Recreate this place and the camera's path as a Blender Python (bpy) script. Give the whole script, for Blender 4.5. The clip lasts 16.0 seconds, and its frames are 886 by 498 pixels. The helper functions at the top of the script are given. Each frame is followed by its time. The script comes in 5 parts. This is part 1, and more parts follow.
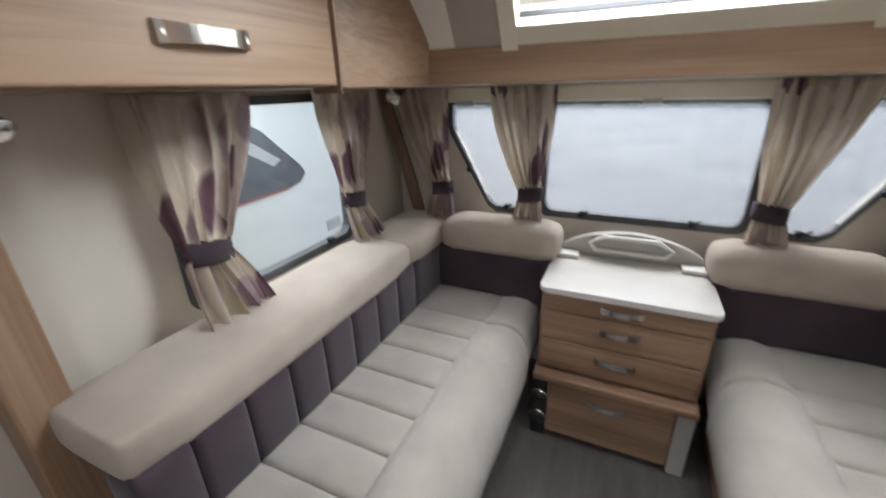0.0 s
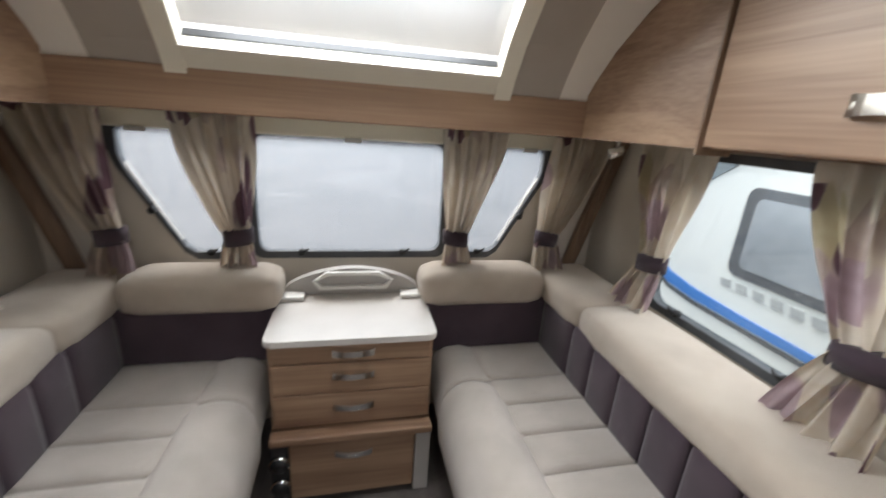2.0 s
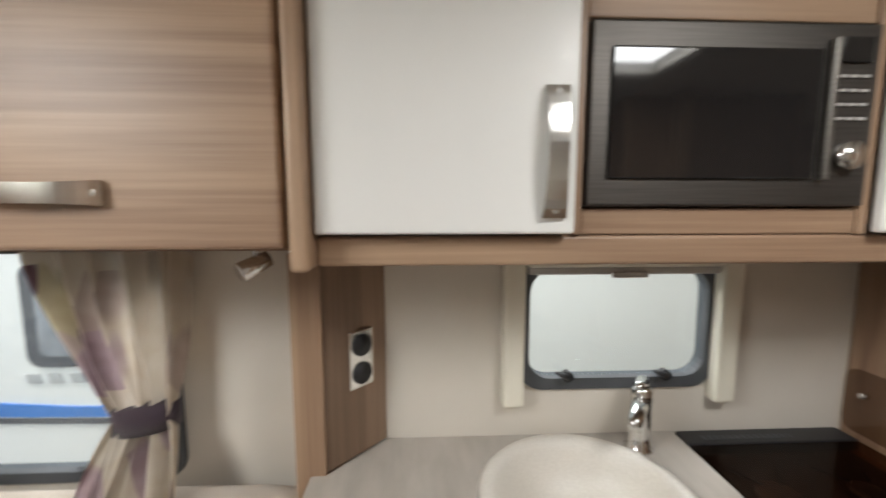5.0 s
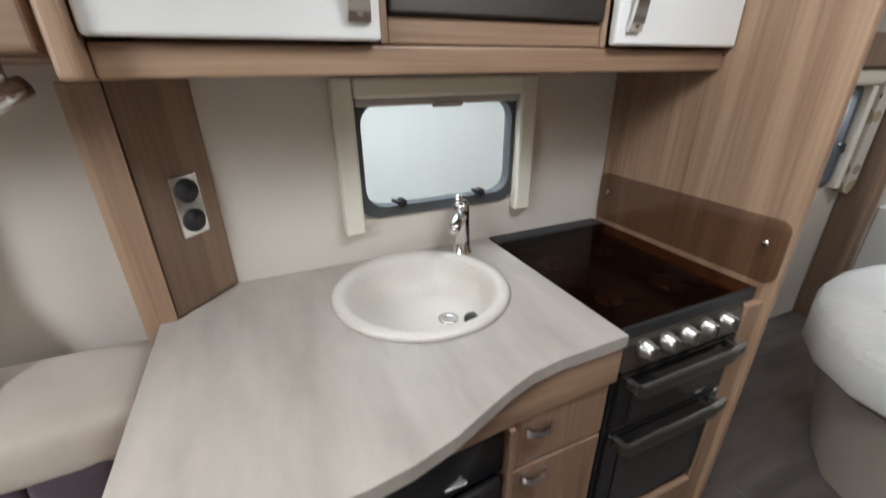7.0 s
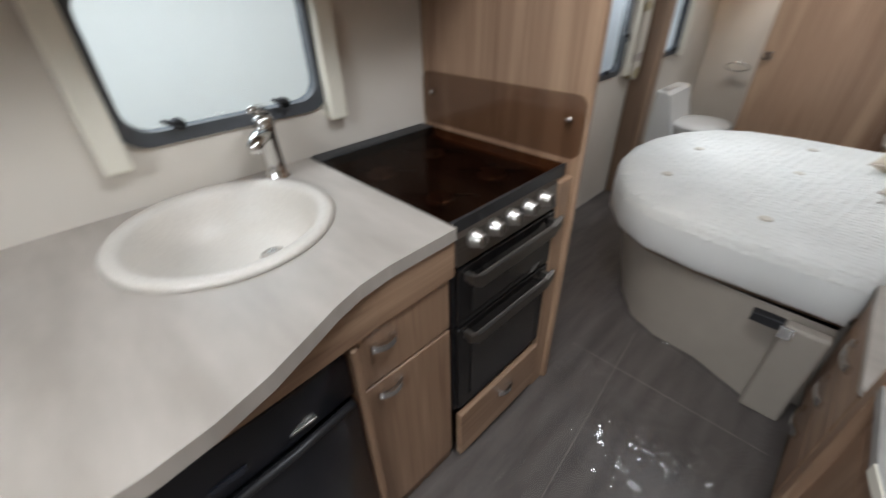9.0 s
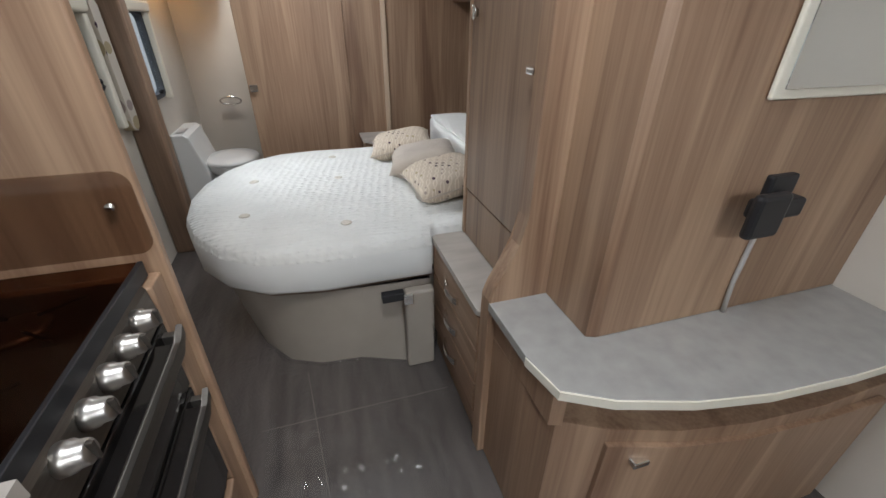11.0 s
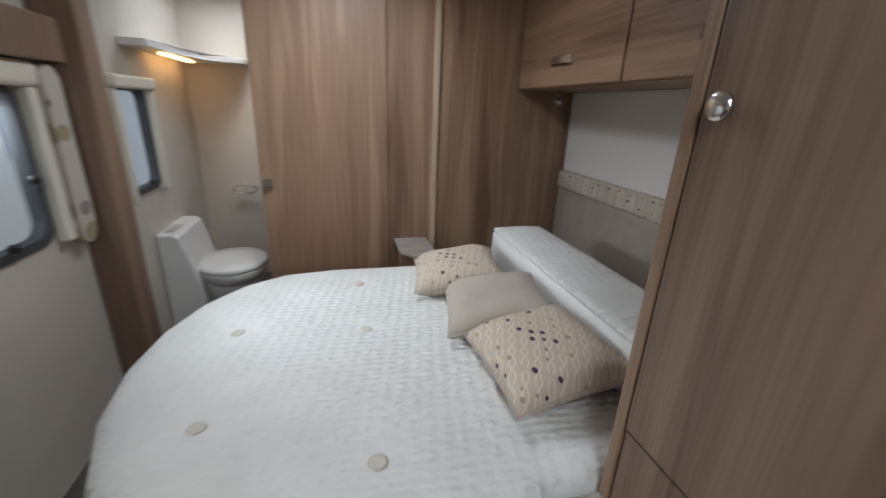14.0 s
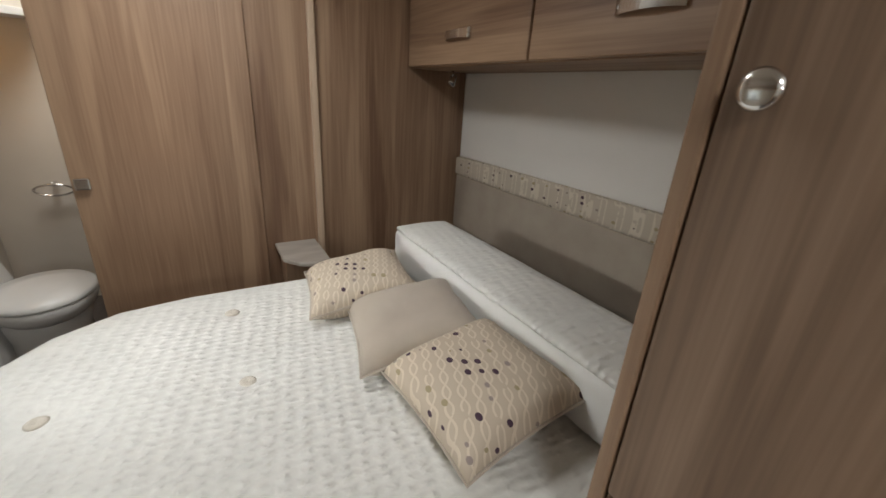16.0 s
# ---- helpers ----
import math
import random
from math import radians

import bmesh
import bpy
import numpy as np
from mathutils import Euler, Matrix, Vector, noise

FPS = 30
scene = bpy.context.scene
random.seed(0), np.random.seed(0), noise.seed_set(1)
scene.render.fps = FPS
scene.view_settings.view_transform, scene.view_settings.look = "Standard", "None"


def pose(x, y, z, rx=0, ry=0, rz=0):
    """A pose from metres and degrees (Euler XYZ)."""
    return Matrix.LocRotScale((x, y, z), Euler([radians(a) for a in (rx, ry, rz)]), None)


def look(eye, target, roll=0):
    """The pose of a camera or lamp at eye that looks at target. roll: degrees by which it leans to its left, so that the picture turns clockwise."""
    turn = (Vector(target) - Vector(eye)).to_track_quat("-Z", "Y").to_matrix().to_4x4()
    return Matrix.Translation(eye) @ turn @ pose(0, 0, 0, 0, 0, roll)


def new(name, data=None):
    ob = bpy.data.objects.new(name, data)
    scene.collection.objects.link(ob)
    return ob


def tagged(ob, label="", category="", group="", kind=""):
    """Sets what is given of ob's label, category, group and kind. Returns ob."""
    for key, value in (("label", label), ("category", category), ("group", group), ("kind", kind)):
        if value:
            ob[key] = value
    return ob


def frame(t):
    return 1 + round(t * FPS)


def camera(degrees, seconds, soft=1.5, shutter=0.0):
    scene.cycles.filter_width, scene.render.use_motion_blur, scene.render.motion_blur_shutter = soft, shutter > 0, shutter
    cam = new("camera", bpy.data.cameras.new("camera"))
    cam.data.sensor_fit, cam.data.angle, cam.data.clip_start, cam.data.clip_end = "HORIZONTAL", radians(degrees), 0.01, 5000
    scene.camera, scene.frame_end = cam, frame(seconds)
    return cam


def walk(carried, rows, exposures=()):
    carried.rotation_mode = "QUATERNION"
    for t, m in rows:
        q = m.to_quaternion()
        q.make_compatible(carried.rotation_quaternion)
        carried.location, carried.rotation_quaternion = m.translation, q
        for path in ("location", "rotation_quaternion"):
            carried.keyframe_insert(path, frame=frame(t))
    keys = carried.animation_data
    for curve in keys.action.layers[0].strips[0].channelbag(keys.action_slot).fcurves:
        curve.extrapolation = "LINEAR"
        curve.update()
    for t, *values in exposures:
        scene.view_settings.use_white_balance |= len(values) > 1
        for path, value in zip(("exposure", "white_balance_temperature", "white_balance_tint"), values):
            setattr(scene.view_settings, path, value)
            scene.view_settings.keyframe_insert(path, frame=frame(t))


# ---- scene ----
cam = camera(96.0, 16.0, shutter=0.5)
PATH = [
    (0, (-0.051, 0.086, 1.436), (-0.842, 1.766, 0.692), -1.5),
    (0.5, (-0.026, 0.113, 1.42), (-0.542, 1.796, 0.47), -1.7),
    (1, (-0.005, 0.153, 1.423), (-0.196, 1.885, 0.441), -0.1),
    (1.5, (0.003, 0.184, 1.437), (0.125, 2.004, 0.617), 2.3),
    (2, (0.001, 0.216, 1.468), (0.438, 2.071, 0.862), 4.0),
    (2.5, (0.068, 0.256, 1.485), (0.879, 2.035, 1.065), 4.3),
    (3, (0.13, 0.309, 1.508), (1.373, 1.845, 1.197), 3.3),
    (3.5, (0.102, 0.381, 1.525), (1.739, 1.497, 1.25), 2.3),
    (4, (0.13, 0.301, 1.524), (1.992, 0.986, 1.273), 1.7),
    (4.5, (0.183, 0.199, 1.519), (2.15, 0.474, 1.286), 0.9),
    (5, (0.185, 0.096, 1.523), (2.17, 0.007, 1.295), 0.0),
    (5.2, (0.191, 0.079, 1.526), (2.163, -0.156, 1.291), -0.4),
    (7.3, (0.063, 0.066, 1.386), (1.679, -0.665, 0.463), -1.2),
    (7.5, (0.06, 0.063, 1.359), (1.631, -0.653, 0.35), -1.6),
    (8, (0.052, 0.038, 1.302), (1.512, -0.689, 0.145), -2.4),
    (8.5, (0.05, 0.008, 1.296), (1.405, -0.84, 0.094), -2.2),
    (9, (0.067, -0.055, 1.33), (1.268, -1.211, 0.224), -1.7),
    (9.5, (0.122, -0.143, 1.337), (0.855, -1.697, 0.314), -2.2),
    (10, (0.194, -0.202, 1.335), (0.046, -1.902, 0.29), 0.1),
    (10.1, (0.182, -0.204, 1.328), (-0.126, -1.881, 0.284), 0.2),
    (12.3, (0.265, -0.255, 1.326), (-0.314, -1.964, 0.464), -0.1),
    (12.5, (0.239, -0.345, 1.329), (-0.186, -2.124, 0.52), 0.6),
    (13, (0.204, -0.587, 1.339), (-0.011, -2.454, 0.655), 1.6),
    (13.5, (0.21, -0.785, 1.342), (-0.005, -2.662, 0.688), 1.7),
    (14, (0.2, -1.058, 1.334), (-0.281, -2.881, 0.667), 2.4),
    (14.5, (0.218, -1.225, 1.328), (-0.584, -2.93, 0.657), 2.8),
    (15, (0.193, -1.279, 1.325), (-0.809, -2.874, 0.653), 3.4),
    (15.5, (0.177, -1.3, 1.323), (-0.88, -2.852, 0.636), 3.5),
    (16, (0.165, -1.318, 1.328), (-0.816, -2.905, 0.608), 3.7),
]
walk(cam, [(t, look(eye, target, roll)) for t, eye, target, roll in PATH], [(0, 0.1, 6350, 10), (5, 0.1, 6800, 10), (7.5, 0.1, 6250, 10), (10, 0.1, 6250, 10), (12.5, 0.0, 6150, 10), (13.5, -0.25, 5750, 10), (14.5, -0.05, 6600, 10), (16, -0.1, 6900, 10)])

# ---- world and light ----
world = bpy.data.worlds.new("sky")
scene.world = world
world.use_nodes = True
wn = world.node_tree
bg = wn.nodes["Background"]
sky = wn.nodes.new("ShaderNodeTexSky")
sky.sky_type, sky.sun_disc = "NISHITA", False
sky.sun_elevation, sky.sun_rotation = radians(50), radians(-20)
sky.air_density, sky.dust_density = 1.0, 6.0
wn.links.new(sky.outputs[0], bg.inputs[0])
bg.inputs[1].default_value = 0.15

sun = new("sun", bpy.data.lights.new("sun", "SUN"))
sun.data.energy, sun.data.angle, sun.data.color = 1.5, radians(20), (1.0, 0.97, 0.93)
sun.matrix_world = look((0, 0, 10), (0.9, -3.0, 3.2))


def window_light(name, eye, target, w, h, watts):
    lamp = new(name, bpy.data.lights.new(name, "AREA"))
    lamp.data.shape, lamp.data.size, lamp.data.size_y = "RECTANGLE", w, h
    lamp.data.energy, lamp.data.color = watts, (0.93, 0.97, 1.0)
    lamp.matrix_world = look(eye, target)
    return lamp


window_light("skylight_daylight", (0, 1.30, 2.02), (0, 0.25, 0.9), 0.80, 0.5, 29)
window_light("front_daylight", (0, 2.75, 1.95), (0, 0.6, 0.95), 1.6, 0.6, 30)
window_light("lounge_right_daylight", (1.62, 1.12, 1.85), (0.6, 1.1, 0.8), 0.8, 0.45, 17)
window_light("lounge_left_daylight", (-1.62, 1.12, 1.85), (-0.6, 1.1, 0.8), 0.8, 0.45, 17)
window_light("kitchen_daylight", (1.62, -0.41, 1.75), (0.8, -0.41, 0.95), 0.5, 0.5, 8)
window_light("bedroom_daylight", (1.62, -2.5, 1.5), (-1.1, -2.65, 1.1), 0.6, 0.34, 13).data.spread = radians(80)
# Unseen roof vents: kitchen's added to brighten, bed's inferred from light falling from above.
window_light("unseen_kitchen_vent_light", (0.15, -0.55, 2.03), (0.15, -0.55, 0), 0.36, 0.36, 11)
window_light("unseen_bedroom_vent_light", (0.15, -2.75, 2.03), (0.15, -2.75, 0), 0.36, 0.36, 9)
window_light("bathroom_daylight", (0.75, -3.9, 2.10), (0.75, -3.9, 0), 0.36, 0.36, 6)


# ---- materials ----
def material(name, color, rough=0.5, metal=0.0):
    m = bpy.data.materials.new(name)
    m.use_nodes = True
    p = m.node_tree.nodes["Principled BSDF"]
    p.inputs["Base Color"].default_value = (*color, 1)
    p.inputs["Roughness"].default_value = rough
    p.inputs["Metallic"].default_value = metal
    return m


def varied(name, a, b, scale, rough=0.6, bump=0.0, stretch=(1, 1, 1), metal=0.0, fine=0.0, fine_scale=400, detail=6, coat=0.0, sheen=0.0):
    """Two tones mixed by a stretched noise, with a finer grain of relief on top."""
    m = material(name, a, rough, metal)
    nt = m.node_tree
    p = nt.nodes["Principled BSDF"]
    tex = nt.nodes.new("ShaderNodeTexCoord")
    mp = nt.nodes.new("ShaderNodeMapping")
    mp.inputs["Scale"].default_value = stretch
    n = nt.nodes.new("ShaderNodeTexNoise")
    n.inputs["Scale"].default_value, n.inputs["Detail"].default_value = scale, detail
    ramp = nt.nodes.new("ShaderNodeValToRGB")
    ramp.color_ramp.elements[0].color, ramp.color_ramp.elements[1].color = (*a, 1), (*b, 1)
    ramp.color_ramp.elements[0].position, ramp.color_ramp.elements[1].position = 0.3, 0.7
    nt.links.new(tex.outputs["Object"], mp.inputs[0])
    nt.links.new(mp.outputs[0], n.inputs["Vector"])
    nt.links.new(n.outputs[0], ramp.inputs[0])
    nt.links.new(ramp.outputs[0], p.inputs["Base Color"])
    p.inputs["Coat Weight"].default_value = coat
    p.inputs["Sheen Weight"].default_value = sheen
    if bump or fine:
        n2 = nt.nodes.new("ShaderNodeTexNoise")
        n2.inputs["Scale"].default_value = fine_scale
        nt.links.new(tex.outputs["Object"], n2.inputs["Vector"])
        mix = nt.nodes.new("ShaderNodeMath")
        mix.operation = "MULTIPLY_ADD"
        mix.inputs[1].default_value = fine
        nt.links.new(n2.outputs[0], mix.inputs[0])
        nt.links.new(n.outputs[0], mix.inputs[2])
        bp = nt.nodes.new("ShaderNodeBump")
        bp.inputs["Strength"].default_value, bp.inputs["Distance"].default_value = max(bump, 0.05), 0.004
        nt.links.new(mix.outputs[0], bp.inputs["Height"])
        nt.links.new(bp.outputs[0], p.inputs["Normal"])
    return m


def wood(name, along, dark=(0.185, 0.103, 0.062), light=(0.40, 0.266, 0.172), rough=0.45):
    """Veneer with long streaks and cathedral figure; along: the axis of the grain."""
    m = material(name, light, rough)
    nt = m.node_tree
    p = nt.nodes["Principled BSDF"]
    tex = nt.nodes.new("ShaderNodeTexCoord")
    mp = nt.nodes.new("ShaderNodeMapping")
    s = [9.0, 9.0, 9.0]
    s["xyz".index(along)] = 0.55
    mp.inputs["Scale"].default_value = s
    nt.links.new(tex.outputs["Object"], mp.inputs[0])
    broad = nt.nodes.new("ShaderNodeTexNoise")
    broad.inputs["Scale"].default_value, broad.inputs["Detail"].default_value = 0.9, 3
    broad.inputs["Distortion"].default_value = 0.6
    nt.links.new(mp.outputs[0], broad.inputs["Vector"])
    fig = nt.nodes.new("ShaderNodeMath")
    fig.operation = "MULTIPLY"
    fig.inputs[1].default_value = 34.0
    nt.links.new(broad.outputs[0], fig.inputs[0])
    sine = nt.nodes.new("ShaderNodeMath")
    sine.operation = "SINE"
    nt.links.new(fig.outputs[0], sine.inputs[0])
    mp2 = nt.nodes.new("ShaderNodeMapping")
    s2 = [120.0, 120.0, 120.0]
    s2["xyz".index(along)] = 3.0
    mp2.inputs["Scale"].default_value = s2
    nt.links.new(tex.outputs["Object"], mp2.inputs[0])
    fine = nt.nodes.new("ShaderNodeTexNoise")
    fine.inputs["Scale"].default_value, fine.inputs["Detail"].default_value = 1.0, 4
    nt.links.new(mp2.outputs[0], fine.inputs["Vector"])
    a = nt.nodes.new("ShaderNodeMath")
    a.operation = "MULTIPLY_ADD"
    a.inputs[1].default_value = 0.05
    nt.links.new(sine.outputs[0], a.inputs[0])
    nt.links.new(broad.outputs[0], a.inputs[2])
    b = nt.nodes.new("ShaderNodeMath")
    b.operation = "MULTIPLY_ADD"
    b.inputs[1].default_value = 0.42
    nt.links.new(fine.outputs[0], b.inputs[0])
    nt.links.new(a.outputs[0], b.inputs[2])
    ramp = nt.nodes.new("ShaderNodeValToRGB")
    ramp.color_ramp.elements[0].color, ramp.color_ramp.elements[1].color = (*dark, 1), (*light, 1)
    ramp.color_ramp.elements[0].position, ramp.color_ramp.elements[1].position = 0.46, 0.92
    nt.links.new(b.outputs[0], ramp.inputs[0])
    nt.links.new(ramp.outputs[0], p.inputs["Base Color"])
    bp = nt.nodes.new("ShaderNodeBump")
    bp.inputs["Strength"].default_value, bp.inputs["Distance"].default_value = 0.08, 0.001
    nt.links.new(fine.outputs[0], bp.inputs["Height"])
    nt.links.new(bp.outputs[0], p.inputs["Normal"])
    return m


WOOD_Y, WOOD_Z, WOOD_X = wood("wood_y", "y"), wood("wood_z", "z"), wood("wood_x", "x")
# dark trim veneer, used also for shade put into the wardrobe front
DARK_Z = wood("dark_and_shaded_wood_z", "z", (0.13, 0.078, 0.048), (0.30, 0.20, 0.135))
WALL = varied("wall_board", (0.60, 0.55, 0.48), (0.66, 0.61, 0.54), 3, 0.6, 0.05, fine=0.5, fine_scale=300)
CEIL = varied("ceiling_board", (0.74, 0.71, 0.65), (0.78, 0.75, 0.70), 3, 0.6, 0.05, fine=0.4)
CREAM = varied("cream_plastic", (0.72, 0.68, 0.57), (0.76, 0.72, 0.62), 4, 0.4)
WHITE = varied("white_gloss", (0.74, 0.73, 0.70), (0.78, 0.77, 0.74), 2, 0.36, coat=0.08)
FABRIC = varied("beige_fabric", (0.44, 0.37, 0.30), (0.54, 0.465, 0.385), 7, 0.9, 0.6, fine=1.5, fine_scale=700, sheen=0.3)
SEATFAB = varied("grey_beige_fabric", (0.36, 0.315, 0.275), (0.44, 0.39, 0.345), 8, 0.85, 0.7, fine=1.5, fine_scale=700, sheen=0.3)
PURPLE = varied("aubergine_fabric", (0.035, 0.020, 0.030), (0.055, 0.034, 0.046), 6, 0.85, 0.3, fine=1.5, fine_scale=600, sheen=0.2)
PIPING = varied("piping_cord", (0.16, 0.12, 0.11), (0.20, 0.155, 0.14), 10, 0.8)
CHROME = material("chrome", (0.74, 0.73, 0.71), 0.17, 1.0)
STEEL = varied("brushed_steel", (0.17, 0.155, 0.14), (0.21, 0.195, 0.175), 8, 0.45, metal=1.0, stretch=(1, 1, 30))
SATIN = varied("satin_chrome", (0.42, 0.40, 0.37), (0.48, 0.46, 0.43), 9, 0.36, metal=1.0)
BLACK = varied("black_plastic", (0.012, 0.012, 0.014), (0.02, 0.02, 0.022), 5, 0.45)
RUBBER = varied("window_rubber", (0.05, 0.055, 0.06), (0.085, 0.09, 0.1), 5, 0.6)
GLOSSBLACK = varied("fridge_gloss", (0.006, 0.007, 0.010), (0.012, 0.013, 0.018), 3, 0.3, coat=0.1)
TAUPE = varied("taupe_ceiling_panel", (0.36, 0.32, 0.28), (0.41, 0.37, 0.325), 4, 0.7, 0.05, fine=0.5)
HOB = material("dark_hob_glass", (0.014, 0.008, 0.006), 0.06)
OVENGLASS = material("oven_glass", (0.012, 0.011, 0.011), 0.07)
WORKTOP = varied("worktop_laminate", (0.36, 0.325, 0.285), (0.47, 0.43, 0.385), 5, 0.42, 0.05, stretch=(1, 3.2, 1), fine=0.5, fine_scale=250, detail=9)
CHESTTOP = varied("chest_top_laminate", (0.60, 0.57, 0.54), (0.66, 0.63, 0.60), 8, 0.3, fine=0.3, coat=0.2)
SINK = varied("sink_composite", (0.62, 0.58, 0.52), (0.70, 0.66, 0.60), 200, 0.4)
GREYBASE = varied("grey_board", (0.30, 0.265, 0.225), (0.36, 0.32, 0.275), 4, 0.6, fine=0.4)
HEADBOARD = varied("headboard_vinyl", (0.33, 0.28, 0.23), (0.38, 0.33, 0.275), 8, 0.7, 0.2, fine=1.0)
PORCELAIN = varied("toilet_plastic", (0.72, 0.72, 0.70), (0.77, 0.77, 0.75), 3, 0.25)
GREYPLASTIC = varied("grey_plastic", (0.40, 0.38, 0.36), (0.46, 0.44, 0.42), 6, 0.45)
OUTSIDE_WHITE = varied("caravan_white", (0.80, 0.83, 0.84), (0.85, 0.88, 0.89), 1.2, 0.3)
OUTSIDE_BLUE = material("decal_blue", (0.02, 0.19, 0.62), 0.35)
OUTSIDE_DARK = varied("decal_dark", (0.05, 0.055, 0.065), (0.09, 0.095, 0.11), 3, 0.3)
OUTSIDE_GREY = varied("decal_grey", (0.42, 0.44, 0.46), (0.5, 0.52, 0.54), 3, 0.4)
OUTSIDE_RED = material("decal_red", (0.45, 0.10, 0.10), 0.4)
ASPHALT = varied("wet_asphalt", (0.15, 0.155, 0.165), (0.30, 0.30, 0.31), 0.5, 0.55, 0.2, fine=1.0, fine_scale=60)
HEDGE = varied("hedge_green", (0.09, 0.11, 0.07), (0.22, 0.21, 0.16), 1.5, 0.9)
BRICK = varied("far_brick", (0.30, 0.15, 0.11), (0.40, 0.22, 0.17), 2, 0.9)


def glass_material(name, tint, frost):
    m = bpy.data.materials.new(name)
    m.use_nodes = True
    nt = m.node_tree
    nt.nodes.clear()
    out = nt.nodes.new("ShaderNodeOutputMaterial")
    clear = nt.nodes.new("ShaderNodeBsdfTransparent")
    clear.inputs[0].default_value = (*tint, 1)
    gl = nt.nodes.new("ShaderNodeBsdfGlossy")
    gl.inputs["Roughness"].default_value = 0.05
    diff = nt.nodes.new("ShaderNodeBsdfTranslucent")
    diff.inputs[0].default_value = (0.42, 0.45, 0.48, 1)
    mix = nt.nodes.new("ShaderNodeMixShader")
    mix.inputs[0].default_value = 0.04
    m1 = nt.nodes.new("ShaderNodeMixShader")
    m1.inputs[0].default_value = frost
    nt.links.new(clear.outputs[0], m1.inputs[1])
    nt.links.new(diff.outputs[0], m1.inputs[2])
    nt.links.new(m1.outputs[0], mix.inputs[1])
    nt.links.new(gl.outputs[0], mix.inputs[2])
    nt.links.new(mix.outputs[0], out.inputs[0])
    return m


PANE = glass_material("acrylic_pane", (0.93, 0.972, 0.98), 0.04)
ROOF_PANE = glass_material("skylight_pane", (0.95, 0.96, 0.97), 0.05)
MISTED = glass_material("misted_pane", (0.84, 0.87, 0.90), 0.30)
def film_material():
    m = glass_material("clear_film", (0.97, 0.97, 0.97), 0.02)
    for n in m.node_tree.nodes:
        if n.bl_idname == "ShaderNodeMixShader" and not n.inputs[0].is_linked and abs(n.inputs[0].default_value - 0.04) < 1e-3:
            n.inputs[0].default_value = 0.03
        if n.bl_idname == "ShaderNodeBsdfGlossy":
            n.inputs["Roughness"].default_value = 0.7
    return m


CLEAR_FILM = film_material()
SMOKED = glass_material("smoked_glass", (0.80, 0.75, 0.71), 0.03)
LID_GLASS = glass_material("brown_lid_glass", (0.50, 0.38, 0.31), 0.02)


def curtain_material():
    """Cream cloth with large plum, grey-lilac and ochre leaves and fine pale veins."""
    m = material("curtain_print", (0.6, 0.5, 0.4), 0.85)
    nt = m.node_tree
    p = nt.nodes["Principled BSDF"]
    tex = nt.nodes.new("ShaderNodeTexCoord")
    mp = nt.nodes.new("ShaderNodeMapping")
    mp.inputs["Scale"].default_value = (13, 13, 7)
    mp.inputs["Rotation"].default_value = (0.35, 0.35, 0.3)
    nt.links.new(tex.outputs["Object"], mp.inputs[0])
    v = nt.nodes.new("ShaderNodeTexVoronoi")
    v.inputs["Scale"].default_value = 1.0
    nt.links.new(mp.outputs[0], v.inputs["Vector"])
    sep = nt.nodes.new("ShaderNodeSeparateColor")
    nt.links.new(v.outputs["Color"], sep.inputs[0])
    ramp = nt.nodes.new("ShaderNodeValToRGB")
    ramp.color_ramp.interpolation = "CONSTANT"
    cols = [(0.0, (0.78, 0.71, 0.62)), (0.30, (0.58, 0.47, 0.49)), (0.44, (0.64, 0.57, 0.42)), (0.54, (0.80, 0.74, 0.66)), (0.78, (0.62, 0.53, 0.48)), (0.90, (0.26, 0.16, 0.19))]
    ramp.color_ramp.elements[0].color = (*cols[0][1], 1)
    ramp.color_ramp.elements[1].position, ramp.color_ramp.elements[1].color = cols[1][0], (*cols[1][1], 1)
    for pos, c in cols[2:]:
        e = ramp.color_ramp.elements.new(pos)
        e.color = (*c, 1)
    nt.links.new(sep.outputs[0], ramp.inputs[0])
    # the leaves fade into the ground towards their rims
    rim = nt.nodes.new("ShaderNodeMapRange")
    rim.inputs["From Min"].default_value, rim.inputs["From Max"].default_value = 0.62, 0.80
    nt.links.new(v.outputs["Distance"], rim.inputs["Value"])
    ground = nt.nodes.new("ShaderNodeMixRGB")
    ground.inputs[2].default_value = (0.76, 0.69, 0.60, 1)
    nt.links.new(rim.outputs[0], ground.inputs[0])
    nt.links.new(ramp.outputs[0], ground.inputs[1])
    wave = nt.nodes.new("ShaderNodeTexWave")
    wave.inputs["Scale"].default_value, wave.inputs["Distortion"].default_value = 9, 7
    wave.inputs["Detail"].default_value = 3
    wave.bands_direction = "DIAGONAL"
    nt.links.new(tex.outputs["Object"], wave.inputs["Vector"])
    veins = nt.nodes.new("ShaderNodeMixRGB")
    veins.blend_type = "OVERLAY"
    veins.inputs[0].default_value = 0.05
    nt.links.new(ground.outputs[0], veins.inputs[1])
    nt.links.new(wave.outputs[0], veins.inputs[2])
    nt.links.new(veins.outputs[0], p.inputs["Base Color"])
    thin = nt.nodes.new("ShaderNodeBsdfTranslucent")
    nt.links.new(veins.outputs[0], thin.inputs[0])
    both = nt.nodes.new("ShaderNodeMixShader")
    both.inputs[0].default_value = 0.42
    nt.links.new(p.outputs[0], both.inputs[1])
    nt.links.new(thin.outputs[0], both.inputs[2])
    nt.links.new(both.outputs[0], nt.nodes["Material Output"].inputs[0])
    return m


CURTAIN = curtain_material()


